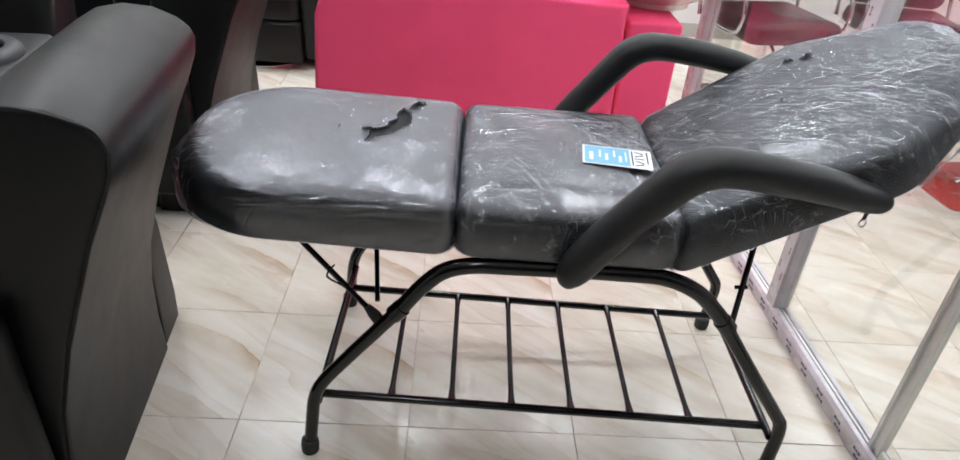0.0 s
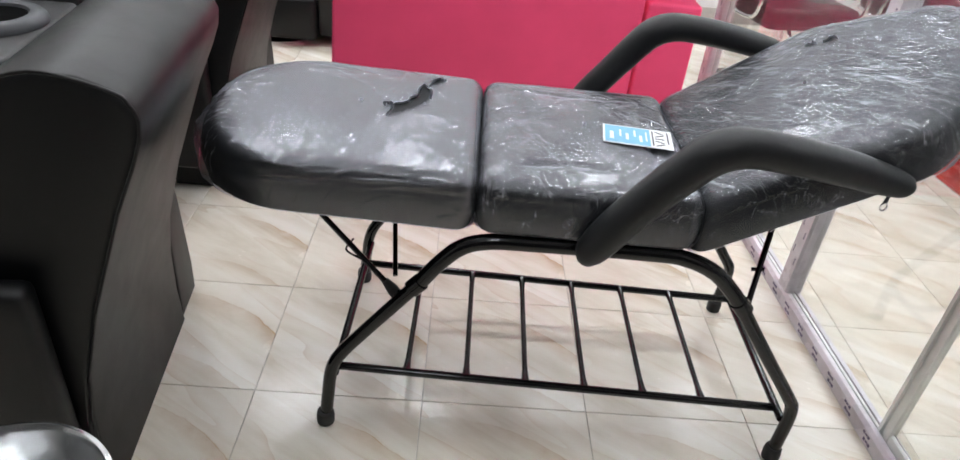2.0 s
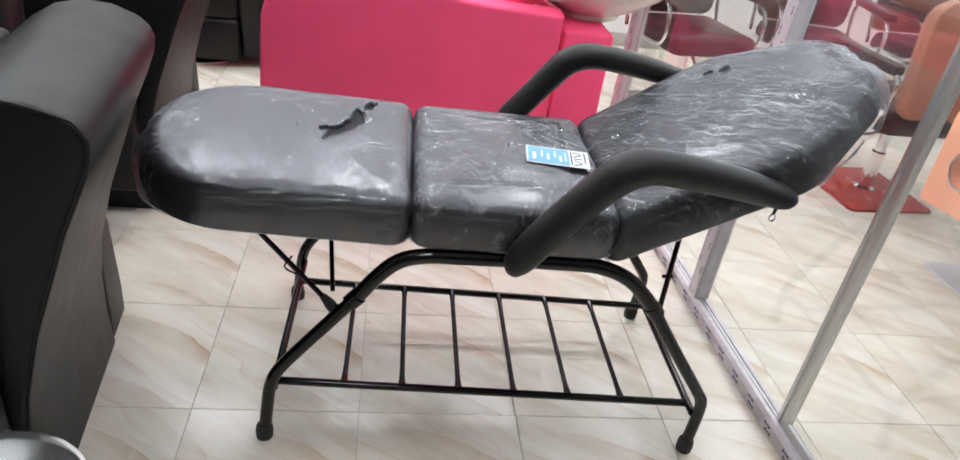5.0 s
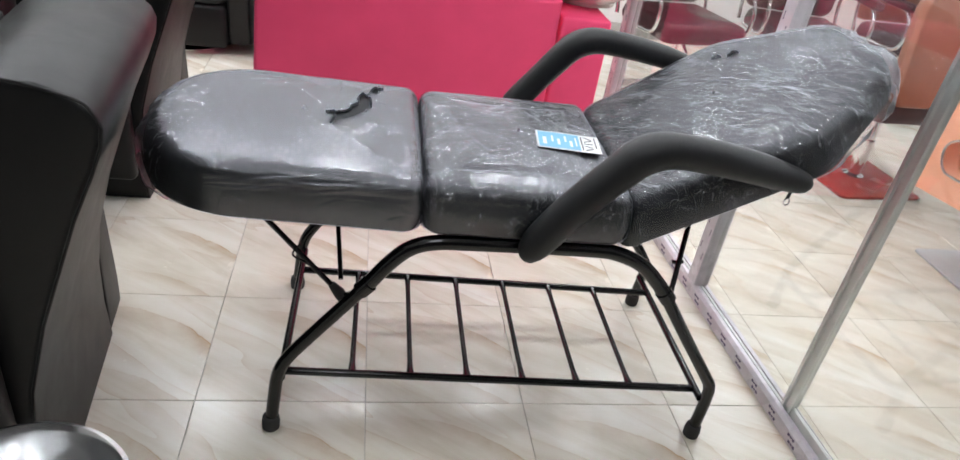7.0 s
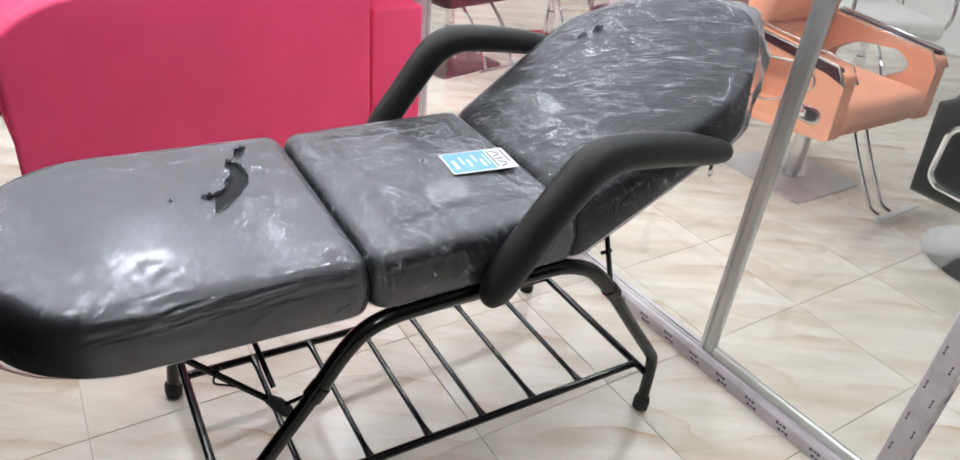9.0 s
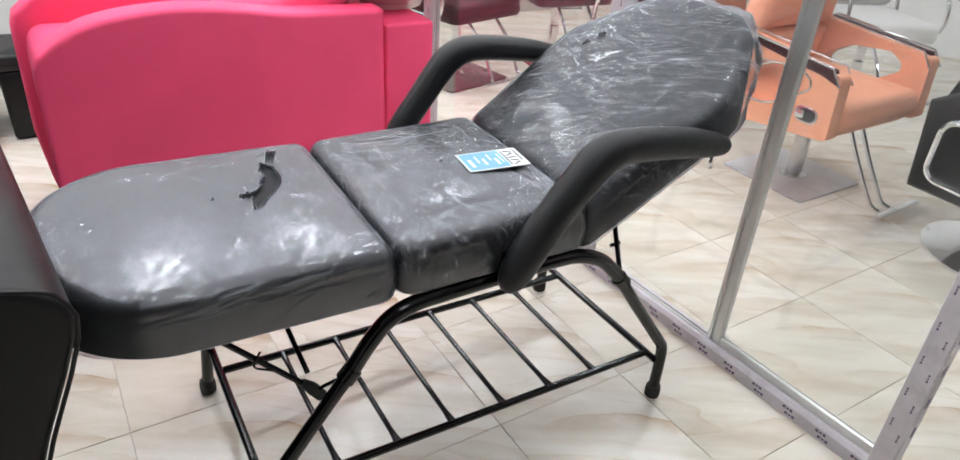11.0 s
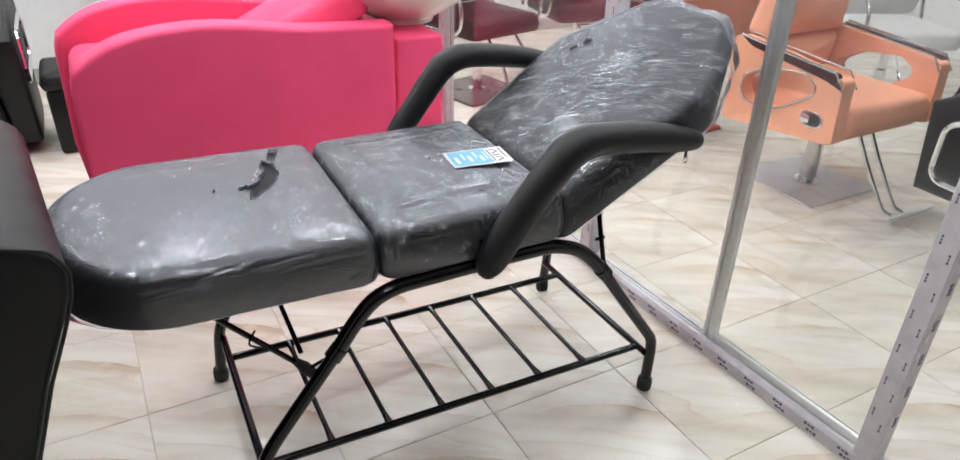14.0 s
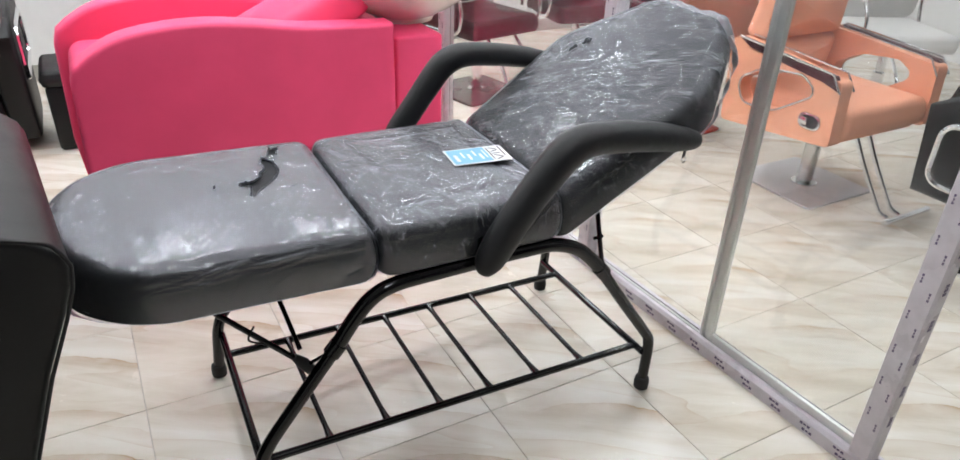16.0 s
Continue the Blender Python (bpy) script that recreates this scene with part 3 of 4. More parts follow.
part("stay", tube([(0.487, 0.003, 0.68), (0.412, -0.11, 0.525), (0.352, -0.245, 0.395)], 0.0062, 10), M_FRAME, bed)
part("stay", tube([(0.487, 0.05, 0.68), (0.352, 0.245, 0.395)], 0.0062, 10), M_FRAME, bed)
part("stay_pin", tube([(0.372, -0.165, 0.455), (0.396, -0.172, 0.462)], 0.0045, 8), M_FRAME, bed)

# cushions
FOOT = [(-0.227, -0.26, 0.035), (-0.227, 0.26, 0.035), (-0.787, 0.26, 0.205), (-0.787, -0.26, 0.205)]
SEAT = [(-0.218, -0.26, 0.035), (0.208, -0.26, 0.035), (0.208, 0.26, 0.035), (-0.218, 0.26, 0.035)]
BACK = [(0.0, -0.255, 0.035), (0.375, -0.285, 0.10), (0.606, -0.12, 0.09), (0.606, 0.12, 0.09), (0.375, 0.285, 0.10), (0.0, 0.255, 0.035)]


def wedge(bm):
    """The lower end of the backrest is cut upright, against the seat."""
    for v in bm.verts:
        if v.co.z < 0:
            v.co.x += 0.62 * v.co.z * min(1.0, max(0.0, 1 - v.co.x / 0.35))
    return bm


TURN_BACK = pose(0.204, 0, 0.648, 0, -32.5, 0)
TILT_FOOT = pose(-0.227, 0, 0.55, 0, 1.6, 0) @ pose(0.227, 0, -0.55)
foot_pad = part("foot_cushion", moved(cushion_mesh(FOOT, 0.545, 0.660, 0.034, 0.012), TILT_FOOT), M_VINYL, bed, "charcoal vinyl leg cushion with a rounded end")
seat_pad = part("seat_cushion", cushion_mesh(SEAT, 0.546, 0.658, 0.032, 0.012, groove=(0.055, 0.007)), M_VINYL, bed, "charcoal vinyl seat cushion with a stitched panel")
back_pad = part("backrest", moved(wedge(cushion_mesh(BACK, -0.102, 0.0, 0.03, 0.012)), TURN_BACK), M_VINYL, bed, "raised charcoal vinyl backrest tapering to the head end")
TEARS_FOOT = [
    [(-0.360, 0.131), (-0.343, 0.108), (-0.342, 0.052), (-0.361, 0.008), (-0.386, -0.022), (-0.408, -0.054), (-0.420, -0.055), (-0.413, -0.020), (-0.433, -0.001), (-0.403, 0.007), (-0.383, 0.030), (-0.383, 0.049), (-0.368, 0.063), (-0.369, 0.106)],
    [(-0.332, 0.190), (-0.316, 0.179), (-0.330, 0.137), (-0.346, 0.138)],
]
TEARS_BACK = [[(0.368, 0.128), (0.388, 0.134), (0.386, 0.152), (0.366, 0.148)], [(0.330, 0.158), (0.352, 0.150), (0.348, 0.160), (0.334, 0.168)]]
foot_folds = fold_set(11, [
    (70, -0.81, -0.69, -0.24, 0.10, 35, 28, 0.015, 0.045, 0.0028),
    (26, -0.66, -0.46, -0.25, -0.14, 55, 16, 0.02, 0.05, 0.0013),
    (14, -0.62, -0.34, -0.29, -0.22, 4, 5, 0.09, 0.20, 0.0026),
    (16, -0.40, -0.30, -0.27, -0.17, 50, 28, 0.03, 0.07, 0.0028),
    (14, -0.37, -0.28, -0.13, 0.12, 15, 25, 0.03, 0.07, 0.0022),
    (12, -0.46, -0.30, -0.10, 0.20, 62, 14, 0.04, 0.11, 0.0026),
    (26, -0.275, -0.225, -0.34, 0.22, 25, 30, 0.02, 0.06, 0.0026),
    (22, -0.66, -0.25, -0.36, -0.29, 60, 25, 0.03, 0.07, 0.0020),
    (10, -0.78, -0.30, 0.20, 0.27, 4, 12, 0.05, 0.14, 0.0014),
], 0.2, 0.8, 0.0030)
seat_folds = fold_set(12, [
    (34, -0.22, -0.15, -0.32, 0.26, 20, 25, 0.03, 0.09, 0.0026),
    (16, -0.13, 0.12, -0.14, 0.16, 20, 60, 0.05, 0.13, 0.0018),
    (16, -0.16, 0.12, 0.02, 0.20, -30, 25, 0.06, 0.15, 0.0020),
    (30, -0.20, 0.20, -0.37, -0.25, 68, 24, 0.04, 0.10, 0.0022),
    (34, 0.08, 0.21, -0.26, 0.26, -30, 20, 0.06, 0.15, 0.0024),
    (20, -0.05, 0.20, -0.25, -0.12, 35, 20, 0.05, 0.12, 0.0022),
    (14, -0.2, 0.2, 0.2, 0.3, 10, 25, 0.04, 0.1, 0.0018),
], 0.2, 0.8, 0.0030)
back_folds = fold_set(13, [
    (40, 0.34, 0.60, -0.24, 0.22, -62, 9, 0.12, 0.34, 0.0028),
    (30, 0.02, 0.36, -0.20, 0.20, -40, 22, 0.08, 0.24, 0.0022),
    (30, 0.10, 0.52, -0.36, -0.22, -68, 22, 0.04, 0.11, 0.0028),
    (30, 0.0, 0.10, -0.28, 0.26, 20, 30, 0.04, 0.10, 0.0022),
    (20, 0.26, 0.44, 0.06, 0.22, -30, 40, 0.04, 0.12, 0.0022),
    (24, 0.54, 0.68, -0.2, 0.2, 5, 20, 0.04, 0.09, 0.0024),
    (20, 0.06, 0.60, -0.2, 0.22, -56, 12, 0.14, 0.34, 0.0016),
], 0.2, 0.75, 0.0029)
part("plastic_film", moved(film_mesh(FOOT, 0.545, 0.660, 0.034, 0.012, foot_folds, tears=TEARS_FOOT, seed=2, bag=0.011, bag_from=-0.68, bag_way=-1), TILT_FOOT), M_FILM_A, foot_pad, "clear stretch film, torn open near the seat")
part("plastic_film", film_mesh(SEAT, 0.546, 0.658, 0.032, 0.012, seat_folds, groove=(0.055, 0.004), seed=5), M_FILM_B, seat_pad, "clear creased stretch film")
part("plastic_film", moved(wedge(film_mesh(BACK, -0.102, 0.0, 0.03, 0.012, back_folds, puff=0.004, tears=TEARS_BACK, seed=8, bag=0.016, bag_from=0.36)), TURN_BACK), M_FILM_C, back_pad, "clear creased stretch film with two small holes")
for u in (-0.5, -0.33):
    part("mounting_batten", box(u - 0.02, u + 0.02, -0.2, 0.2, 0.528, 0.5465, 0.003), M_FRAME, bed)


def arm_rest(side):
    v = 0.298 * side
    up, slim = (0.022, 0.88) if side > 0 else (0.0, 0.95)
    line = [(-0.006, v * 0.98, 0.532, 0.020), (0.002, v, 0.560, 0.033), (0.035, v, 0.612, 0.037), (0.088, v, 0.684, 0.037), (0.145, v, 0.749 + up, 0.039), (0.172, v, 0.775 + up, 0.040), (0.205, v, 0.789 + up, 0.039), (0.245, v, 0.792 + up, 0.0365), (0.31, v, 0.786 + up, 0.036), (0.40, v, 0.772 + up, 0.034), (0.465, v, 0.758 + up, 0.030), (0.512, v, 0.748 + up, 0.023), (0.528, v, 0.744 + up, 0.012)]
    line = [(x, y, z + up * 0.6 if k in (2, 3) else z, r * slim) for k, (x, y, z, r) in enumerate(line)]
    a = part("armrest", tube(smooth_path(line, 5), 0.03, 22), M_FOAM, bed, "black moulded foam armrest, bent at the elbow")
    part("armrest_bracket", box(-0.01, 0.05, min(v * 0.80, v * 0.97), max(v * 0.80, v * 0.97), 0.552, 0.60, 0.004), M_FRAME, a)
    part("zip_pull", tube([(0.502, v * 0.97, 0.728), (0.500, v * 0.97, 0.706)], 0.0035, 8), M_INK, a, "small black zip pull")
    ring = [(0.499 + 0.006 * math.cos(q), v * 0.98, 0.700 + 0.008 * math.sin(q)) for q in [2 * math.pi * k / 12 for k in range(13)]]
    part("zip_ring", tube(ring, 0.0018, 6), M_STEEL, a)


arm_rest(-1)
arm_rest(1)

# price card on the seat
card = thing("price_card", BED @ pose(0.104, -0.036, 0.6745, 0, 0, -6), "blue and white printed card lying on the wrapped seat", "card")
part("board", box(-0.072, 0.072, -0.044, 0.044, 0, 0.0012), M_PAPER, card, smooth=False)
part("blue_field", box(-0.068, 0.026, -0.040, 0.040, 0.0013, 0.0017), M_BLUE, card, "light blue printed field", smooth=False)
for k, (x, w, y0, y1) in enumerate(((-0.054, 0.008, -0.026, 0.010), (-0.036, 0.004, -0.010, 0.022), (-0.022, 0.006, -0.022, 0.008), (-0.006, 0.004, -0.004, 0.026), (0.006, 0.006, -0.026, 0.004), (0.018, 0.003, -0.020, 0.024))):
    part("print_bar", box(x - w / 2, x + w / 2, y0, y1, 0.0018, 0.0021), M_PAPER, card, smooth=False)
for k in range(5):
    y = -0.030 + 0.0145 * k
    part("logo_stroke", moved(box(-0.010, 0.010, -0.0019, 0.0019, 0.0, 0.0003), pose(0.046, y, 0.0013, 0, 0, (28, -28, 0, 28, -28)[k])), M_INK, card, smooth=False)
part("print_bar", box(0.030, 0.033, -0.034, 0.034, 0.0013, 0.0016), M_INK, card, smooth=False)
part("print_bar", box(0.0615, 0.0645, -0.02, 0.036, 0.0013, 0.0016), M_INK, card, smooth=False)


# ---- glass partition ----
PART = pose(1.474, 0, 0, 0, 0, 2.0)
partition = thing("glass_partition", PART, "glazed shop partition, white film-covered rail and posts, aluminium sliding sash", "partition")
rail = part("bottom_rail", prism([(0.0, 0.0), (0.052, 0.0), (0.052, 0.046), (0.040, 0.046), (0.040, 0.036), (0.020, 0.036), (0.020, 0.046), (0.008, 0.046), (0.0, 0.036)], "y", -0.95, 1.63), M_UPVC, partition, "white plastic rail in printed protective film", smooth=False)
part("top_rail", box(0, 0.052, -0.95, 1.63, 2.05, 2.13, 0.004), M_UPVC, partition)


def post(y, w, name="post"):
    return part(name, prism([(0.0, y - w / 2), (0.008, y - w / 2 - 0.004), (0.044, y - w / 2 - 0.004), (0.052, y - w / 2), (0.052, y + w / 2), (0.044, y + w / 2 + 0.004), (0.008, y + w / 2 + 0.004), (0.0, y + w / 2)], "z", 0.046, 2.05), M_UPVC, partition, "white plastic post in printed protective film", smooth=False)


posts = [post(-0.573, 0.046), post(0.515, 0.05), post(1.60, 0.05), post(-0.92, 0.05)]
sash = [(x - 0.01, y + 0.080) for x, y in ((0.030, -0.155), (0.034, -0.158), (0.048, -0.158), (0.052, -0.155), (0.052, -0.143), (0.046, -0.140), (0.046, -0.128), (0.052, -0.125), (0.052, -0.116), (0.046, -0.112), (0.034, -0.112), (0.030, -0.116), (0.030, -0.125), (0.036, -0.128), (0.036, -0.140), (0.030, -0.143))]
part("sash_stile", prism(sash, "z", 0.0385, 2.05), M_ALU, partition, "grooved aluminium sash stile", smooth=False)
part("sash_rail", prism([(0.021, 0.038), (0.039, 0.038), (0.039, 0.070), (0.034, 0.073), (0.026, 0.073), (0.021, 0.070)], "y", -0.545, -0.079), M_ALU, partition, "aluminium sash rail", smooth=False)
part("track", box(0.025, 0.035, -0.03, 1.57, 0.0365, 0.045, 0.002), M_ALU, partition)
for y0, y1 in ((-0.544, -0.077), (-0.031, 0.486), (0.544, 1.57)):
    pane = part("glass_pane", box(0.028, 0.032, y0, y1, 0.05 if y1 > 0 else 0.074, 2.045), M_GLASS, partition, "clear glass pane", smooth=False)
    pane.visible_shadow = False
mark = None


def mark_at(m, parent, size):
    global mark
    if mark is None:
        me = bpy.data.meshes.new("printed_mark")
        bm = box(-0.5, 0.5, -0.5, 0.5, -0.5, 0.5)
        bm.to_mesh(me)
        bm.free()
        me.materials.append(M_MARK)
        mark = me
    ob = new("printed_mark", mark)
    ob.parent = parent
    ob.matrix_basis = m @ Matrix.Diagonal((*size, 1))


for k in range(26):
    y = -0.93 + 0.098 * k
    for dz, off in ((0.012, 0.0), (0.027, 0.010)):
        for j in range(3):
            mark_at(pose(-0.0006, y + off + 0.0105 * (j - 1), dz), rail, (0.0012, 0.0078, 0.0075 if j != 1 else 0.005))
for pst, y in ((posts[0], -0.573), (posts[1], 0.515), (posts[2], 1.60)):
    for k in range(14):
        z = 0.15 + 0.092 * k
        for off, dz in ((-0.013, 0.0), (0.013, 0.035)):
            for j in range(3):
                mark_at(pose(-0.0006, y + off, z + dz + 0.008 * (j - 1)), pst, (0.0012, 0.0042 if j != 1 else 0.003, 0.0055))
    if y < 0:
        for k in range(14):
            for j in range(3):
                mark_at(pose(0.026, y - 0.0275, 0.17 + 0.092 * k + 0.0105 * (j - 1)), pst, (0.012, 0.0012, 0.0075))


# ---- black lounge seats ----
def lounge(m, label):
    s = thing("lounge_seat", m, label, "lounge seat", "black lounge seats")
    side = [(-0.004, 0.800), (-0.020, 0.757), (-0.056, 0.675), (-0.128, 0.476), (-0.168, 0.33), (-0.183, 0.22), (-0.186, 0.10), (-0.180, 0.0)]
    out = [(-0.008, 0.853), (0.0, 0.832)] + side + [(-0.37, 0.0), (-0.345, 0.40), (-0.312, 0.60), (-0.285, 0.72), (-0.262, 0.80), (-0.225, 0.858), (-0.18, 0.886), (-0.13, 0.897), (-0.075, 0.892), (-0.03, 0.873)]
    arm = part("arm", prism(out, "y", -0.235, 0.315, 0.012, 3), M_BLACK, s, "padded black leatherette arm flaring outwards")
    part("seam", tube(smooth_path([(-0.262, -0.237, 0.80), (-0.225, -0.237, 0.860), (-0.13, -0.237, 0.899), (-0.03, -0.237, 0.875), (-0.008, -0.237, 0.855), (0.001, -0.237, 0.832)], 5), 0.0028, 8), M_BLACK, arm)
    part("seam", tube([(x, -0.237, max(z, 0.006)) for x, z in [(0.001, 0.832)] + side], 0.0028, 8), M_BLACK, arm)
    part("side_panel", prism([(0.318, 0.0), (0.445, 0.0), (0.45, 0.08), (0.425, 0.30), (0.39, 0.46), (0.318, 0.50)], "x", -0.42, -0.184, 0.008), M_BLACK, s)
    part("arm", prism([(-x - 1.36, z) for x, z in out], "y", -0.235, 0.315, 0.012, 3), M_BLACK, s, "padded black leatherette arm flaring outwards")
    part("seat", cushion_mesh([(-1.0, -0.245, 0.03), (-0.352, -0.245, 0.03), (-0.352, 0.40, 0.03), (-1.0, 0.40, 0.03)], 0.30, 0.42, 0.03, 0.01), M_BLACK, s)
    part("leg_rest", box(-1.15, -0.195, -0.300, -0.247, 0.10, 0.565, 0.018, 3), M_BLACK, s, "padded black leg rest folded down before the seat")
    part("seat_base", box(-0.99, -0.36, -0.215, 0.40, 0.0, 0.299, 0.012), M_BLACK, s)
    part("backrest", moved(cushion_mesh([(-1.02, -0.03, 0.03), (-0.36, -0.03, 0.03), (-0.36, 0.62, 0.06), (-1.02, 0.62, 0.06)], -0.14, 0.0, 0.04, 0.015), pose(0, 0.43, 0.36, 78, 0, 0)), M_BLACK, s)
    part("cup_tray", prism([(p.x, p.y) for p in round_outline([(-0.53, 0.02, 0.05), (-0.300, 0.02, 0.05), (-0.300, 0.40, 0.03), (-0.53, 0.40, 0.03)])], "z", 0.60, 0.802, 0.014), M_BLACK, s, "black padded console between seat and arm")
    part("cup_holder", lathe([(0.060, 0.0), (0.060, 0.012), (0.064, 0.018), (0.072, 0.020), (0.086, 0.017), (0.094, 0.008), (0.095, 0.0)], (-0.405, 0.24, 0.8022), 40), M_GREY_L, s, "dark plastic cup holder ring")
    # shallow black disc on the solid tray, painted as the hole's dark depth
    part("cup_hole_shade", lathe([(0.001, 0.0), (0.058, 0.0), (0.0598, 0.011)], (-0.405, 0.24, 0.8036), 36), M_WELL_SHADE, s)
    return s


seat_a = lounge(pose(-0.0375, -0.0515, 0, 0, 0, 6.0), "black leatherette lounge seat with a wide padded arm and cup holder")
copy_thing(seat_a, pose(-0.15, 1.15, 0))

# steel bowl on its stand
bowl = thing("steel_bowl", pose(0.064, -0.836, 0.730), "polished stainless steel bowl with a rolled rim", "bowl")
part("bowl_body", lathe([(0.001, -0.088), (0.045, -0.087), (0.075, -0.07), (0.092, -0.04), (0.099, -0.006), (0.104, 0.0), (0.109, -0.002), (0.110, -0.006), (0.107, -0.010), (0.101, -0.011), (0.094, -0.043), (0.077, -0.073), (0.046, -0.090), (0.001, -0.091)], sides=64, squash=(0.92, 0.92)), M_STEEL, bowl)
stand = thing("bowl_stand", pose(0.064, -0.836, 0), "black round pedestal under the steel bowl", "stand")
part("pole", lathe([(0.02, 0.012), (0.02, 0.617), (0.040, 0.632), (0.040, 0.6385)], sides=20), M_FRAME, stand)
part("foot_plate", lathe([(0.10, 0.0), (0.10, 0.008), (0.03, 0.012), (0.02, 0.013)], sides=24), M_FRAME, stand)


# ---- pink wash unit ----
wash = thing("shampoo_chair", pose(0, 0, 0), "hot pink leatherette hair-wash armchair with a white basin behind", "shampoo chair")
SIDE = smooth_path([(0.004, 0.685), (0.06, 0.728), (0.145, 0.768), (0.28, 0.790), (0.42, 0.792), (0.57, 0.775), (0.70, 0.757), (0.87, 0.748), (1.02, 0.744)], 4)
side = [(float(p[0]), float(p[1])) for p in SIDE]
outline = [(-0.022, 0.30), (-0.005, 0.12), (0.01, 0.03), (1.026, 0.03)] + side[::-1] + [(-0.010, 0.64)]
for y0, y1 in ((1.15, 1.27), (1.65, 1.77)):
    arm = part("arm", prism([(x - (0.035 if y0 > 1.5 else 0.0), z) for x, z in outline], "y", y0, y1, 0.016, 3), M_PINK, wash, "pink padded side arm with a curved top")
    part("seam", tube([(p[0], y0 + 0.006, p[1] - 0.010) for p in SIDE], 0.0022, 6), M_PINK, arm)
part("seat", cushion_mesh([(-0.01, 1.273, 0.03), (0.78, 1.273, 0.03), (0.78, 1.647, 0.03), (-0.01, 1.647, 0.03)], 0.50, 0.665, 0.06, 0.015), M_PINK, wash)
part("seat_front", box(0.02, 0.78, 1.273, 1.647, 0.03, 0.499, 0.012), M_PINK, wash)
part("back_pad", moved(cushion_mesh([(-0.34, -0.18, 0.08), (0.30, -0.18, 0.08), (0.30, 0.18, 0.08), (-0.34, 0.18, 0.08)], -0.08, 0.05, 0.06, 0.03), pose(0.70, 1.46, 0.715, 0, -26, 0)), M_PINK, wash, "pink rounded back cushion")
part("rear_box", box(1.029, 1.217, 1.165, 1.755, 0.03, 0.69, 0.014, 3), M_PINK, wash, "pink upholstered box under the basin")
for x in (0.08, 1.17):
    for y in (1.21, 1.71):
        part("foot", lathe([(0.022, 0.0), (0.025, 0.03)], (x, y, 0.0), 14), M_RUBBER, wash)
part("basin", lathe([(0.001, 0.0), (0.085, 0.0), (0.09, 0.018), (0.14, 0.05), (0.20, 0.10), (0.245, 0.17), (0.262, 0.22), (0.258, 0.228), (0.248, 0.222), (0.235, 0.18), (0.19, 0.115), (0.13, 0.07), (0.001, 0.055)], (1.175, 1.43, 0.691), 56, (1.35, 1.12)), M_CERAMIC, wash, "white ceramic wash basin")


# ---- salon chairs behind the glass ----
def chrome_loop(parent, x, y0, y1, z0, z1, r=0.010):
    ring = round_outline([(y0, z0, 0.06), (y1, z0 + 0.02, 0.05), (y1, z1, 0.05), (y0 + 0.03, z1, 0.05)])
    pts = [(x, p.x, p.y) for p in ring]
    part("chrome_ring", tube(pts + pts[:1], r, 8), M_CHROME, parent)


orange = thing("styling_chair", pose(2.755, 0.64, 0, 0, 0, 0), "salmon orange salon styling chair on a square steel base", "salon chair")
part("base_plate", prism([(p.x, p.y) for p in round_outline([(-0.18, -0.20, 0.02), (0.24, -0.20, 0.02), (0.24, 0.22, 0.02), (-0.18, 0.22, 0.02)])], "z", 0.0, 0.010, 0.003), M_PLATE, orange, "pale square steel base plate")
part("column", lathe([(0.055, 0.010), (0.055, 0.016), (0.034, 0.018), (0.034, 0.20), (0.027, 0.205), (0.027, 0.335)], (0.03, 0, 0), 24), M_STEEL, orange, "steel hydraulic column")


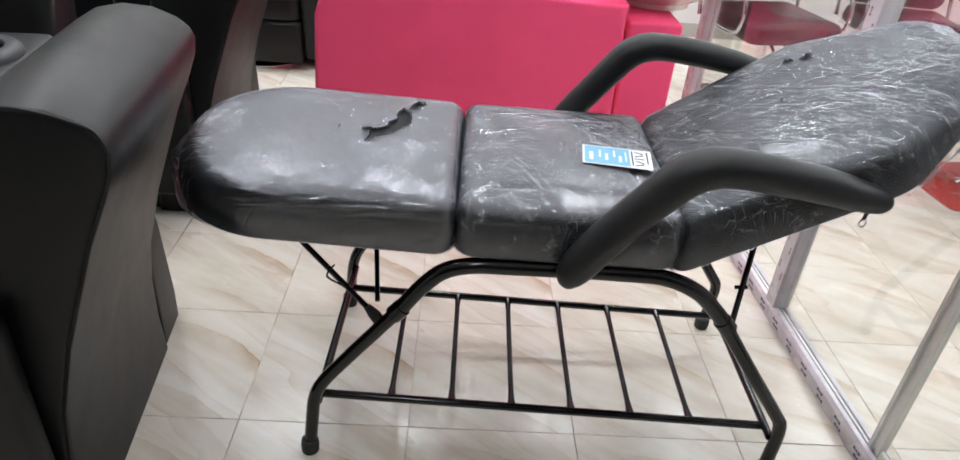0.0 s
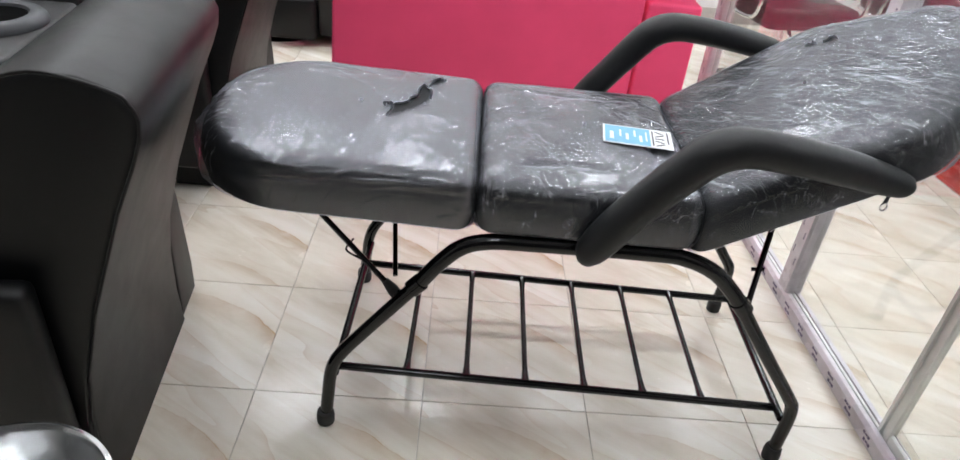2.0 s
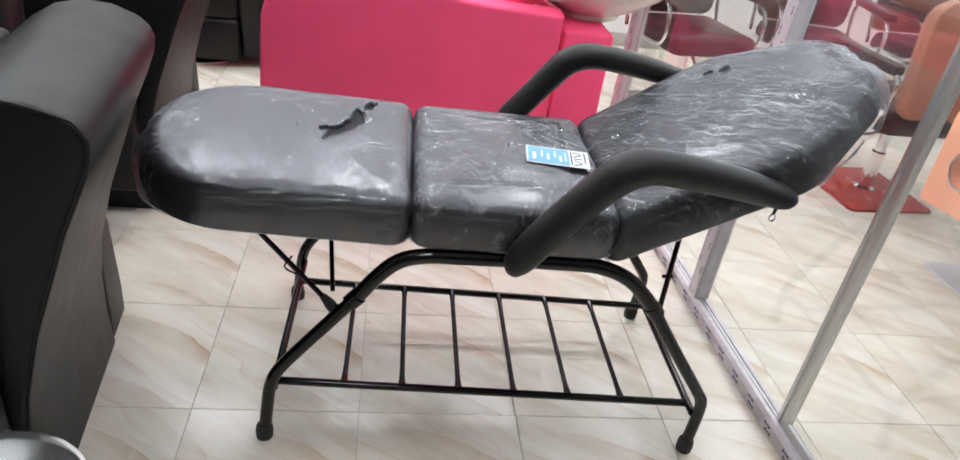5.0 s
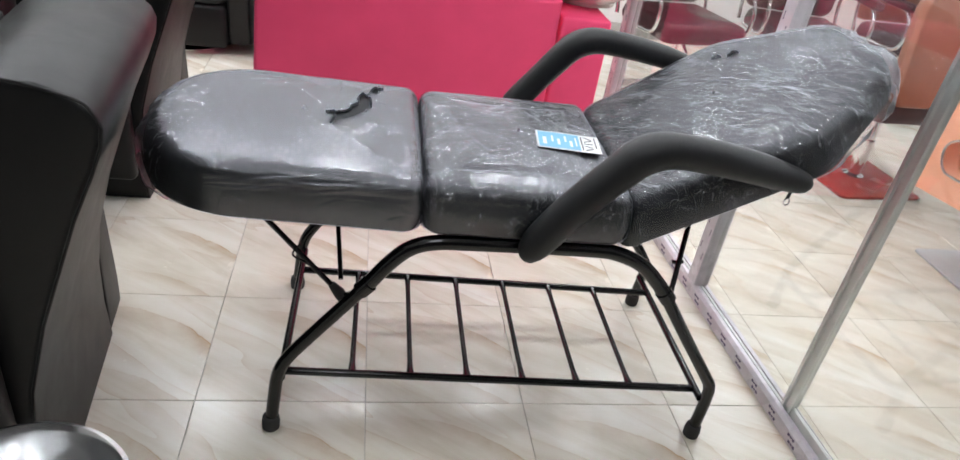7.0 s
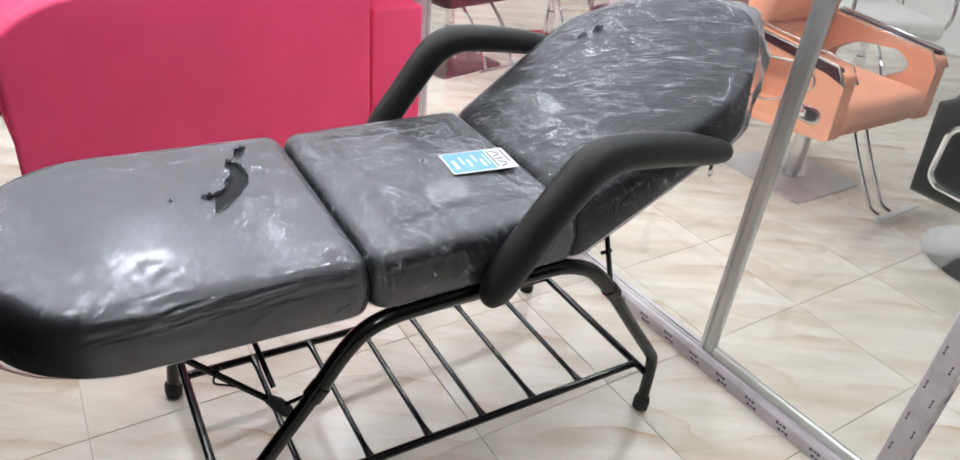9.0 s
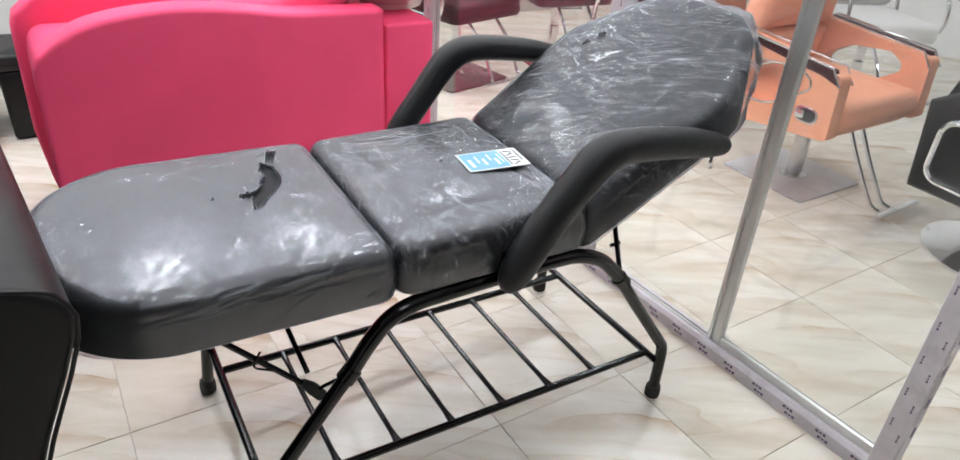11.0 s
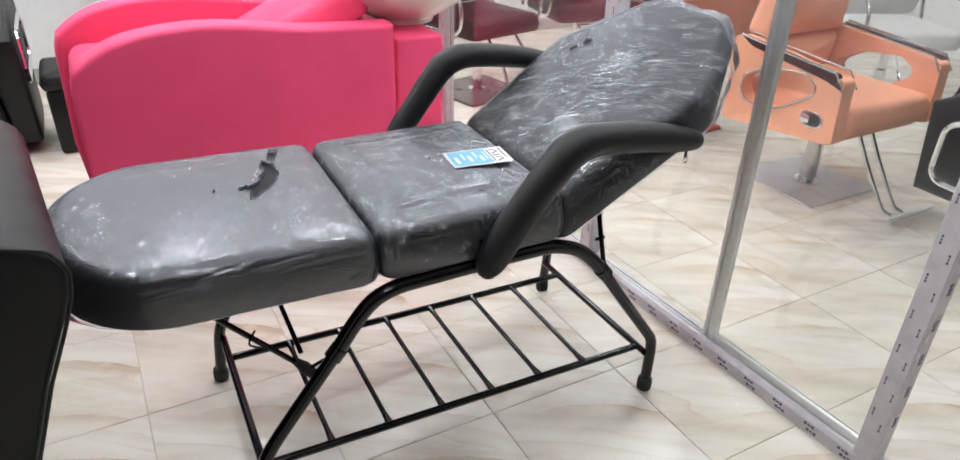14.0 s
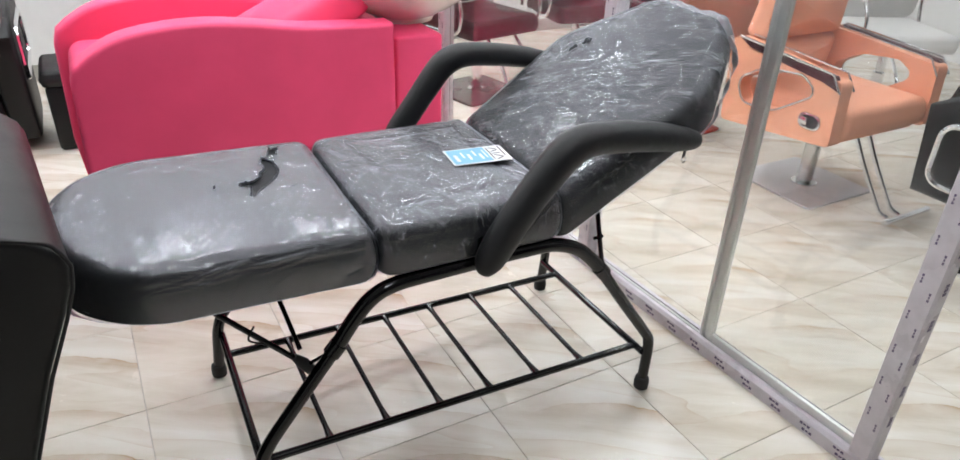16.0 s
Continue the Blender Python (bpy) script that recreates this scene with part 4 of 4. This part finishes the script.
def panel_arm(sign):
    """A side panel with an oval opening, a chrome-edged arm strip and a round lever plate."""
    hole = round_outline([(-0.02, 0.400, 0.14), (0.140, 0.390, 0.06), (0.185, 0.48, 0.05), (0.06, 0.557, 0.14), (-0.12, 0.577, 0.05), (-0.205, 0.525, 0.03)], 0.007)
    outer = round_outline([(-0.30, 0.345, 0.02), (0.235, 0.285, 0.02), (0.255, 0.645, 0.03), (-0.285, 0.59, 0.02)], 0.02)
    bm = bmesh.new()
    xs = (0.325 * sign, 0.26 * sign)
    loops = []
    for x in xs:
        a = [bm.verts.new((x, p.x, p.y)) for p in outer]
        b = [bm.verts.new((x, p.x, p.y)) for p in hole]
        es = [bm.edges.new((q[i], q[(i + 1) % len(q)])) for q in (a, b) for i in range(len(q))]
        bmesh.ops.triangle_fill(bm, use_beauty=True, edges=es)
        loops.append((a, b))
    for a, b in zip(loops[0], loops[1]):
        for i in range(len(a)):
            bm.faces.new((a[i], a[(i + 1) % len(a)], b[(i + 1) % len(a)], b[i]))
    arm = part("side_panel", bm, M_ORANGE, orange, "salmon side panel with an oval opening")
    pts = [(0.327 * sign, p.x, p.y) for p in hole]
    part("opening_trim", tube(pts + pts[:1], 0.0045, 8), M_STEEL, arm, "brushed metal trim")
    part("arm_strip", prism([(-0.288, 0.553), (-0.25, 0.606), (0.21, 0.646), (0.15, 0.615), (-0.21, 0.574)], "x", min(0.30 * sign, 0.331 * sign), max(0.30 * sign, 0.331 * sign), 0.002), M_MAROON, arm, "dark glossy arm strip")
    part("strip_edge", tube([(0.333 * sign, 0.21, 0.650), (0.333 * sign, -0.25, 0.612), (0.333 * sign, -0.292, 0.552)], 0.004, 8), M_CHROME, arm, "chrome edge")
    part("strip_edge", tube([(0.253 * sign, 0.21, 0.650), (0.253 * sign, -0.25, 0.612), (0.253 * sign, -0.292, 0.552)], 0.004, 8), M_CHROME, arm, "chrome edge")
    if sign < 0:
        ov = [(p.x, p.y) for p in round_outline([(-0.245, 0.385, 0.028), (-0.145, 0.385, 0.028), (-0.145, 0.447, 0.028), (-0.245, 0.447, 0.028)])]
        part("lever_plate", prism(ov, "x", -0.330, -0.324, 0.002), M_STEEL, arm, "oval steel lever plate")
        part("lever_recess", prism([(p.x, p.y) for p in round_outline([(-0.235, 0.393, 0.022), (-0.16, 0.393, 0.022), (-0.16, 0.439, 0.022), (-0.235, 0.439, 0.022)])], "x", -0.333, -0.3305), M_INK, arm)
        part("lever", box(-0.343, -0.332, -0.195, -0.155, 0.402, 0.432, 0.004), M_CHROME, arm)


panel_arm(-1)
panel_arm(1)
part("seat", cushion_mesh([(-0.255, -0.30, 0.03), (0.255, -0.30, 0.03), (0.255, 0.22, 0.03), (-0.255, 0.22, 0.03)], 0.36, 0.47, 0.04, 0.015), M_ORANGE, orange)
part("seat_skirt", box(-0.235, 0.235, -0.27, 0.20, 0.335, 0.362, 0.008), M_ORANGE, orange)
part("backrest", moved(cushion_mesh([(-0.25, 0.0, 0.04), (0.25, 0.0, 0.04), (0.25, 0.16, 0.03), (-0.25, 0.16, 0.03)], -0.09, 0.0, 0.04, 0.02), pose(0, 0.19, 0.46, 98, 0, 0) @ pose(0, 0, 0)), M_ORANGE, orange)
part("backrest", moved(cushion_mesh([(-0.25, 0.163, 0.03), (0.25, 0.163, 0.03), (0.215, 0.41, 0.05), (-0.215, 0.41, 0.05)], -0.10, 0.005, 0.045, 0.025), pose(0, 0.19, 0.46, 98, 0, 0)), M_ORANGE, orange)
part("headrest", moved(cushion_mesh([(-0.125, 0.413, 0.03), (0.125, 0.413, 0.03), (0.125, 0.545, 0.04), (-0.125, 0.545, 0.04)], -0.085, 0.0, 0.035, 0.015), pose(0, 0.19, 0.46, 98, 0, 0)), M_ORANGE, orange, "small padded headrest")
foot_rest = part("foot_rest", tube([(-0.05, -0.45, 0.033), (0.24, -0.445, 0.035)], 0.012, 12), M_CHROME, orange, "chrome foot bar")
for x in (-0.03, 0.045):
    part("stem", tube(smooth_path([(x - 0.06, -0.25, 0.345), (x - 0.035, -0.31, 0.22), (x + 0.005, -0.385, 0.075), (x + 0.012, -0.405, 0.05), (x + 0.025, -0.43, 0.038)], 4), 0.009, 10), M_CHROME, foot_rest)


def salon_chair(m, upholstery, base, back, label):
    """A plain cut-and-style chair: square base, column, seat, padded arms and back."""
    s = thing("salon_chair", m, label, "salon chair", "salon chairs behind the glass")
    part("base_plate", prism([(p.x, p.y) for p in round_outline([(-0.22, -0.22, 0.03), (0.22, -0.22, 0.03), (0.22, 0.22, 0.03), (-0.22, 0.22, 0.03)])], "z", 0.0, 0.012, 0.003), base, s)
    part("base_edge", prism([(p.x, p.y) for p in round_outline([(-0.226, -0.226, 0.03), (0.226, -0.226, 0.03), (0.226, 0.226, 0.03), (-0.226, 0.226, 0.03)])], "z", 0.0, 0.004), M_STEEL, s)
    col = part("column", lathe([(0.05, 0.012), (0.05, 0.02), (0.032, 0.03), (0.032, 0.20), (0.025, 0.205), (0.025, 0.36)], sides=20), M_CHROME, s)
    part("pump_lever", tube([(0.02, 0.0, 0.30), (0.16, 0.02, 0.285), (0.20, 0.02, 0.29)], 0.007, 8), M_CHROME, col)
    part("swivel_plate", box(-0.1, 0.1, -0.1, 0.1, 0.355, 0.375, 0.004), M_FRAME, s)
    part("seat", cushion_mesh([(-0.25, -0.26, 0.05), (0.25, -0.26, 0.05), (0.25, 0.24, 0.05), (-0.25, 0.24, 0.05)], 0.374, 0.47, 0.04, 0.015), upholstery, s)
    b = part("backrest", moved(cushion_mesh([(-0.26, 0.0, 0.06), (0.26, 0.0, 0.06), (0.24, 0.46, 0.10), (-0.24, 0.46, 0.10)], -0.08, 0.0, 0.035, 0.02), pose(0, 0.22, 0.46, 100, 0, 0)), back, s)
    for x in (-0.29, 0.29):
        part("arm_pad", box(x - 0.03, x + 0.03, -0.20, 0.22, 0.62, 0.665, 0.015), upholstery, s)
        part("arm_loop", tube(smooth_path([(x, 0.20, 0.40), (x, 0.22, 0.62), (x, -0.14, 0.62), (x, -0.18, 0.42), (x, 0.10, 0.395)], 6), 0.011, 10), M_CHROME, s)
    t = part("foot_rest", tube([(-0.18, -0.44, 0.10), (0.18, -0.44, 0.10)], 0.011, 10), M_CHROME, s)
    for x in (-0.1, 0.1):
        part("stem", tube(smooth_path([(x, -0.18, 0.38), (x, -0.32, 0.25), (x, -0.40, 0.11), (x, -0.44, 0.10)], 4), 0.009, 8), M_CHROME, t)
    return s


salon_chair(pose(2.04, 2.40, 0, 0, 0, 12), M_MAROON, M_DARKBASE, M_MAROON, "maroon leatherette salon chair on a dark square base")
salon_chair(pose(2.80, 2.50, 0, 0, 0, -8), M_MAROON, M_REDBASE, M_MAROON, "glossy maroon salon chair with chrome arms behind the partition")
salon_chair(pose(2.70, 1.50, 0, 0, 0, 185), M_MAROON, M_REDBASE, M_BROWN, "maroon and rust brown salon chair on a red square base")
salon_chair(pose(3.6, 2.55, 0, 0, 0, 5), M_MAROON, M_REDBASE, M_BROWN, "maroon and rust brown salon chair on a red base")
salon_chair(pose(4.1, 1.25, 0, 0, 0, -25), M_WHITE_L, M_PLATE, M_WHITE_L, "off-white leatherette salon chair with rounded back")


def recliner(m, upholstery, label, low=True):
    """A heavy barber chair: thick seat, slab sides with a chrome ring, tall back."""
    s = thing("barber_chair", m, label, "barber chair", "black barber chairs")
    part("base", lathe([(0.28, 0.0), (0.28, 0.012), (0.22, 0.03), (0.07, 0.05), (0.06, 0.06)], sides=36), M_CHROME, s)
    part("column", lathe([(0.055, 0.06), (0.055, 0.26)], sides=20), M_CHROME, s)
    part("seat", cushion_mesh([(-0.26, -0.30, 0.06), (0.26, -0.30, 0.06), (0.26, 0.24, 0.06), (-0.26, 0.24, 0.06)], 0.26, 0.44, 0.05, 0.02), upholstery, s)
    part("backrest", moved(cushion_mesh([(-0.27, 0.0, 0.08), (0.27, 0.0, 0.08), (0.25, 0.55, 0.14), (-0.25, 0.55, 0.14)], -0.12, 0.0, 0.05, 0.02), pose(0, 0.22, 0.40, 104, 0, 0)), upholstery, s)
    for x in (-0.32, 0.32):
        foot = [(-0.26, 0.06), (-0.18, 0.035), (0.18, 0.035), (0.27, 0.08)] if low else [(-0.30, 0.27), (0.27, 0.27)]
        a = part("arm", prism(foot + [(0.30, 0.58), (0.22, 0.63), (-0.26, 0.60), (-0.33, 0.53)], "x", x - 0.055, x + 0.055, 0.02, 3), upholstery, s)
        chrome_loop(a, x + (0.058 if x > 0 else -0.058), -0.22, 0.22, 0.31, 0.54, 0.013)
    return s


recliner(pose(2.92, -0.20, 0, 0, 0, 0), M_BLACK, "black leatherette barber chair with chrome ring arms", low=False)
wall_chair = recliner(pose(-0.585, 2.66, 0, 0, 0, 0), M_BLACK, "heavy black leatherette barber chair by the white wall")
part("skirt", box(-0.262, 0.262, -0.30, 0.22, 0.035, 0.258, 0.03, 3), M_BLACK, wall_chair, "upholstered skirt under the seat")
recliner(pose(0.62, 2.95, 0, 0, 0, 170), M_BLACK, "black barber chair standing behind the pink wash unit")

stool = thing("box_stool", pose(0.0, 2.50, 0), "low black leatherette box stool", "stool")
part("body", box(-0.15, 0.15, -0.16, 0.16, 0.0, 0.299, 0.02, 3), M_BLACK, stool)
part("lid", cushion_mesh([(-0.16, -0.17, 0.03), (0.16, -0.17, 0.03), (0.16, 0.17, 0.03), (-0.16, 0.17, 0.03)], 0.30, 0.37, 0.025, 0.01), M_BLACK, stool)

# ---- floor tiles ----
T = 0.4
tile_mesh = bpy.data.meshes.new("tile")
bm = box(-T / 2 + 0.0009, T / 2 - 0.0009, -T / 2 + 0.0009, T / 2 - 0.0009, -0.010, 0.0)
bmesh.ops.bevel(bm, geom=[e for e in bm.edges if all(v.co.z > -0.001 for v in e.verts)], offset=0.0007, segments=1, affect="EDGES")
bm.to_mesh(tile_mesh)
bm.free()
tile_mesh.materials.append(M_TILE)
for i in range(-4, 13):
    for j in range(-6, 8):
        ob = new("tile", tile_mesh)
        ob.parent = floor
        ob.location = ((i + 0.5) * T, (j + 0.5) * T, 0)
# the rest of the floor, further from the walk
far = bmesh.new()
for i in range(-7, 14):
    for j in range(-9, 9):
        if i in range(-4, 13) and j in range(-6, 8):
            continue
        x, y = (i + 0.5) * T, (j + 0.5) * T
        if not (X0 < x < X1 and Y0 < y < Y1):
            continue
        one = tile_mesh.copy()
        one.transform(pose(x, y, 0))
        far.from_mesh(one)
        bpy.data.meshes.remove(one)
tagged(part("floor_tiles", far, M_TILE, floor, smooth=False), kind="stuff")
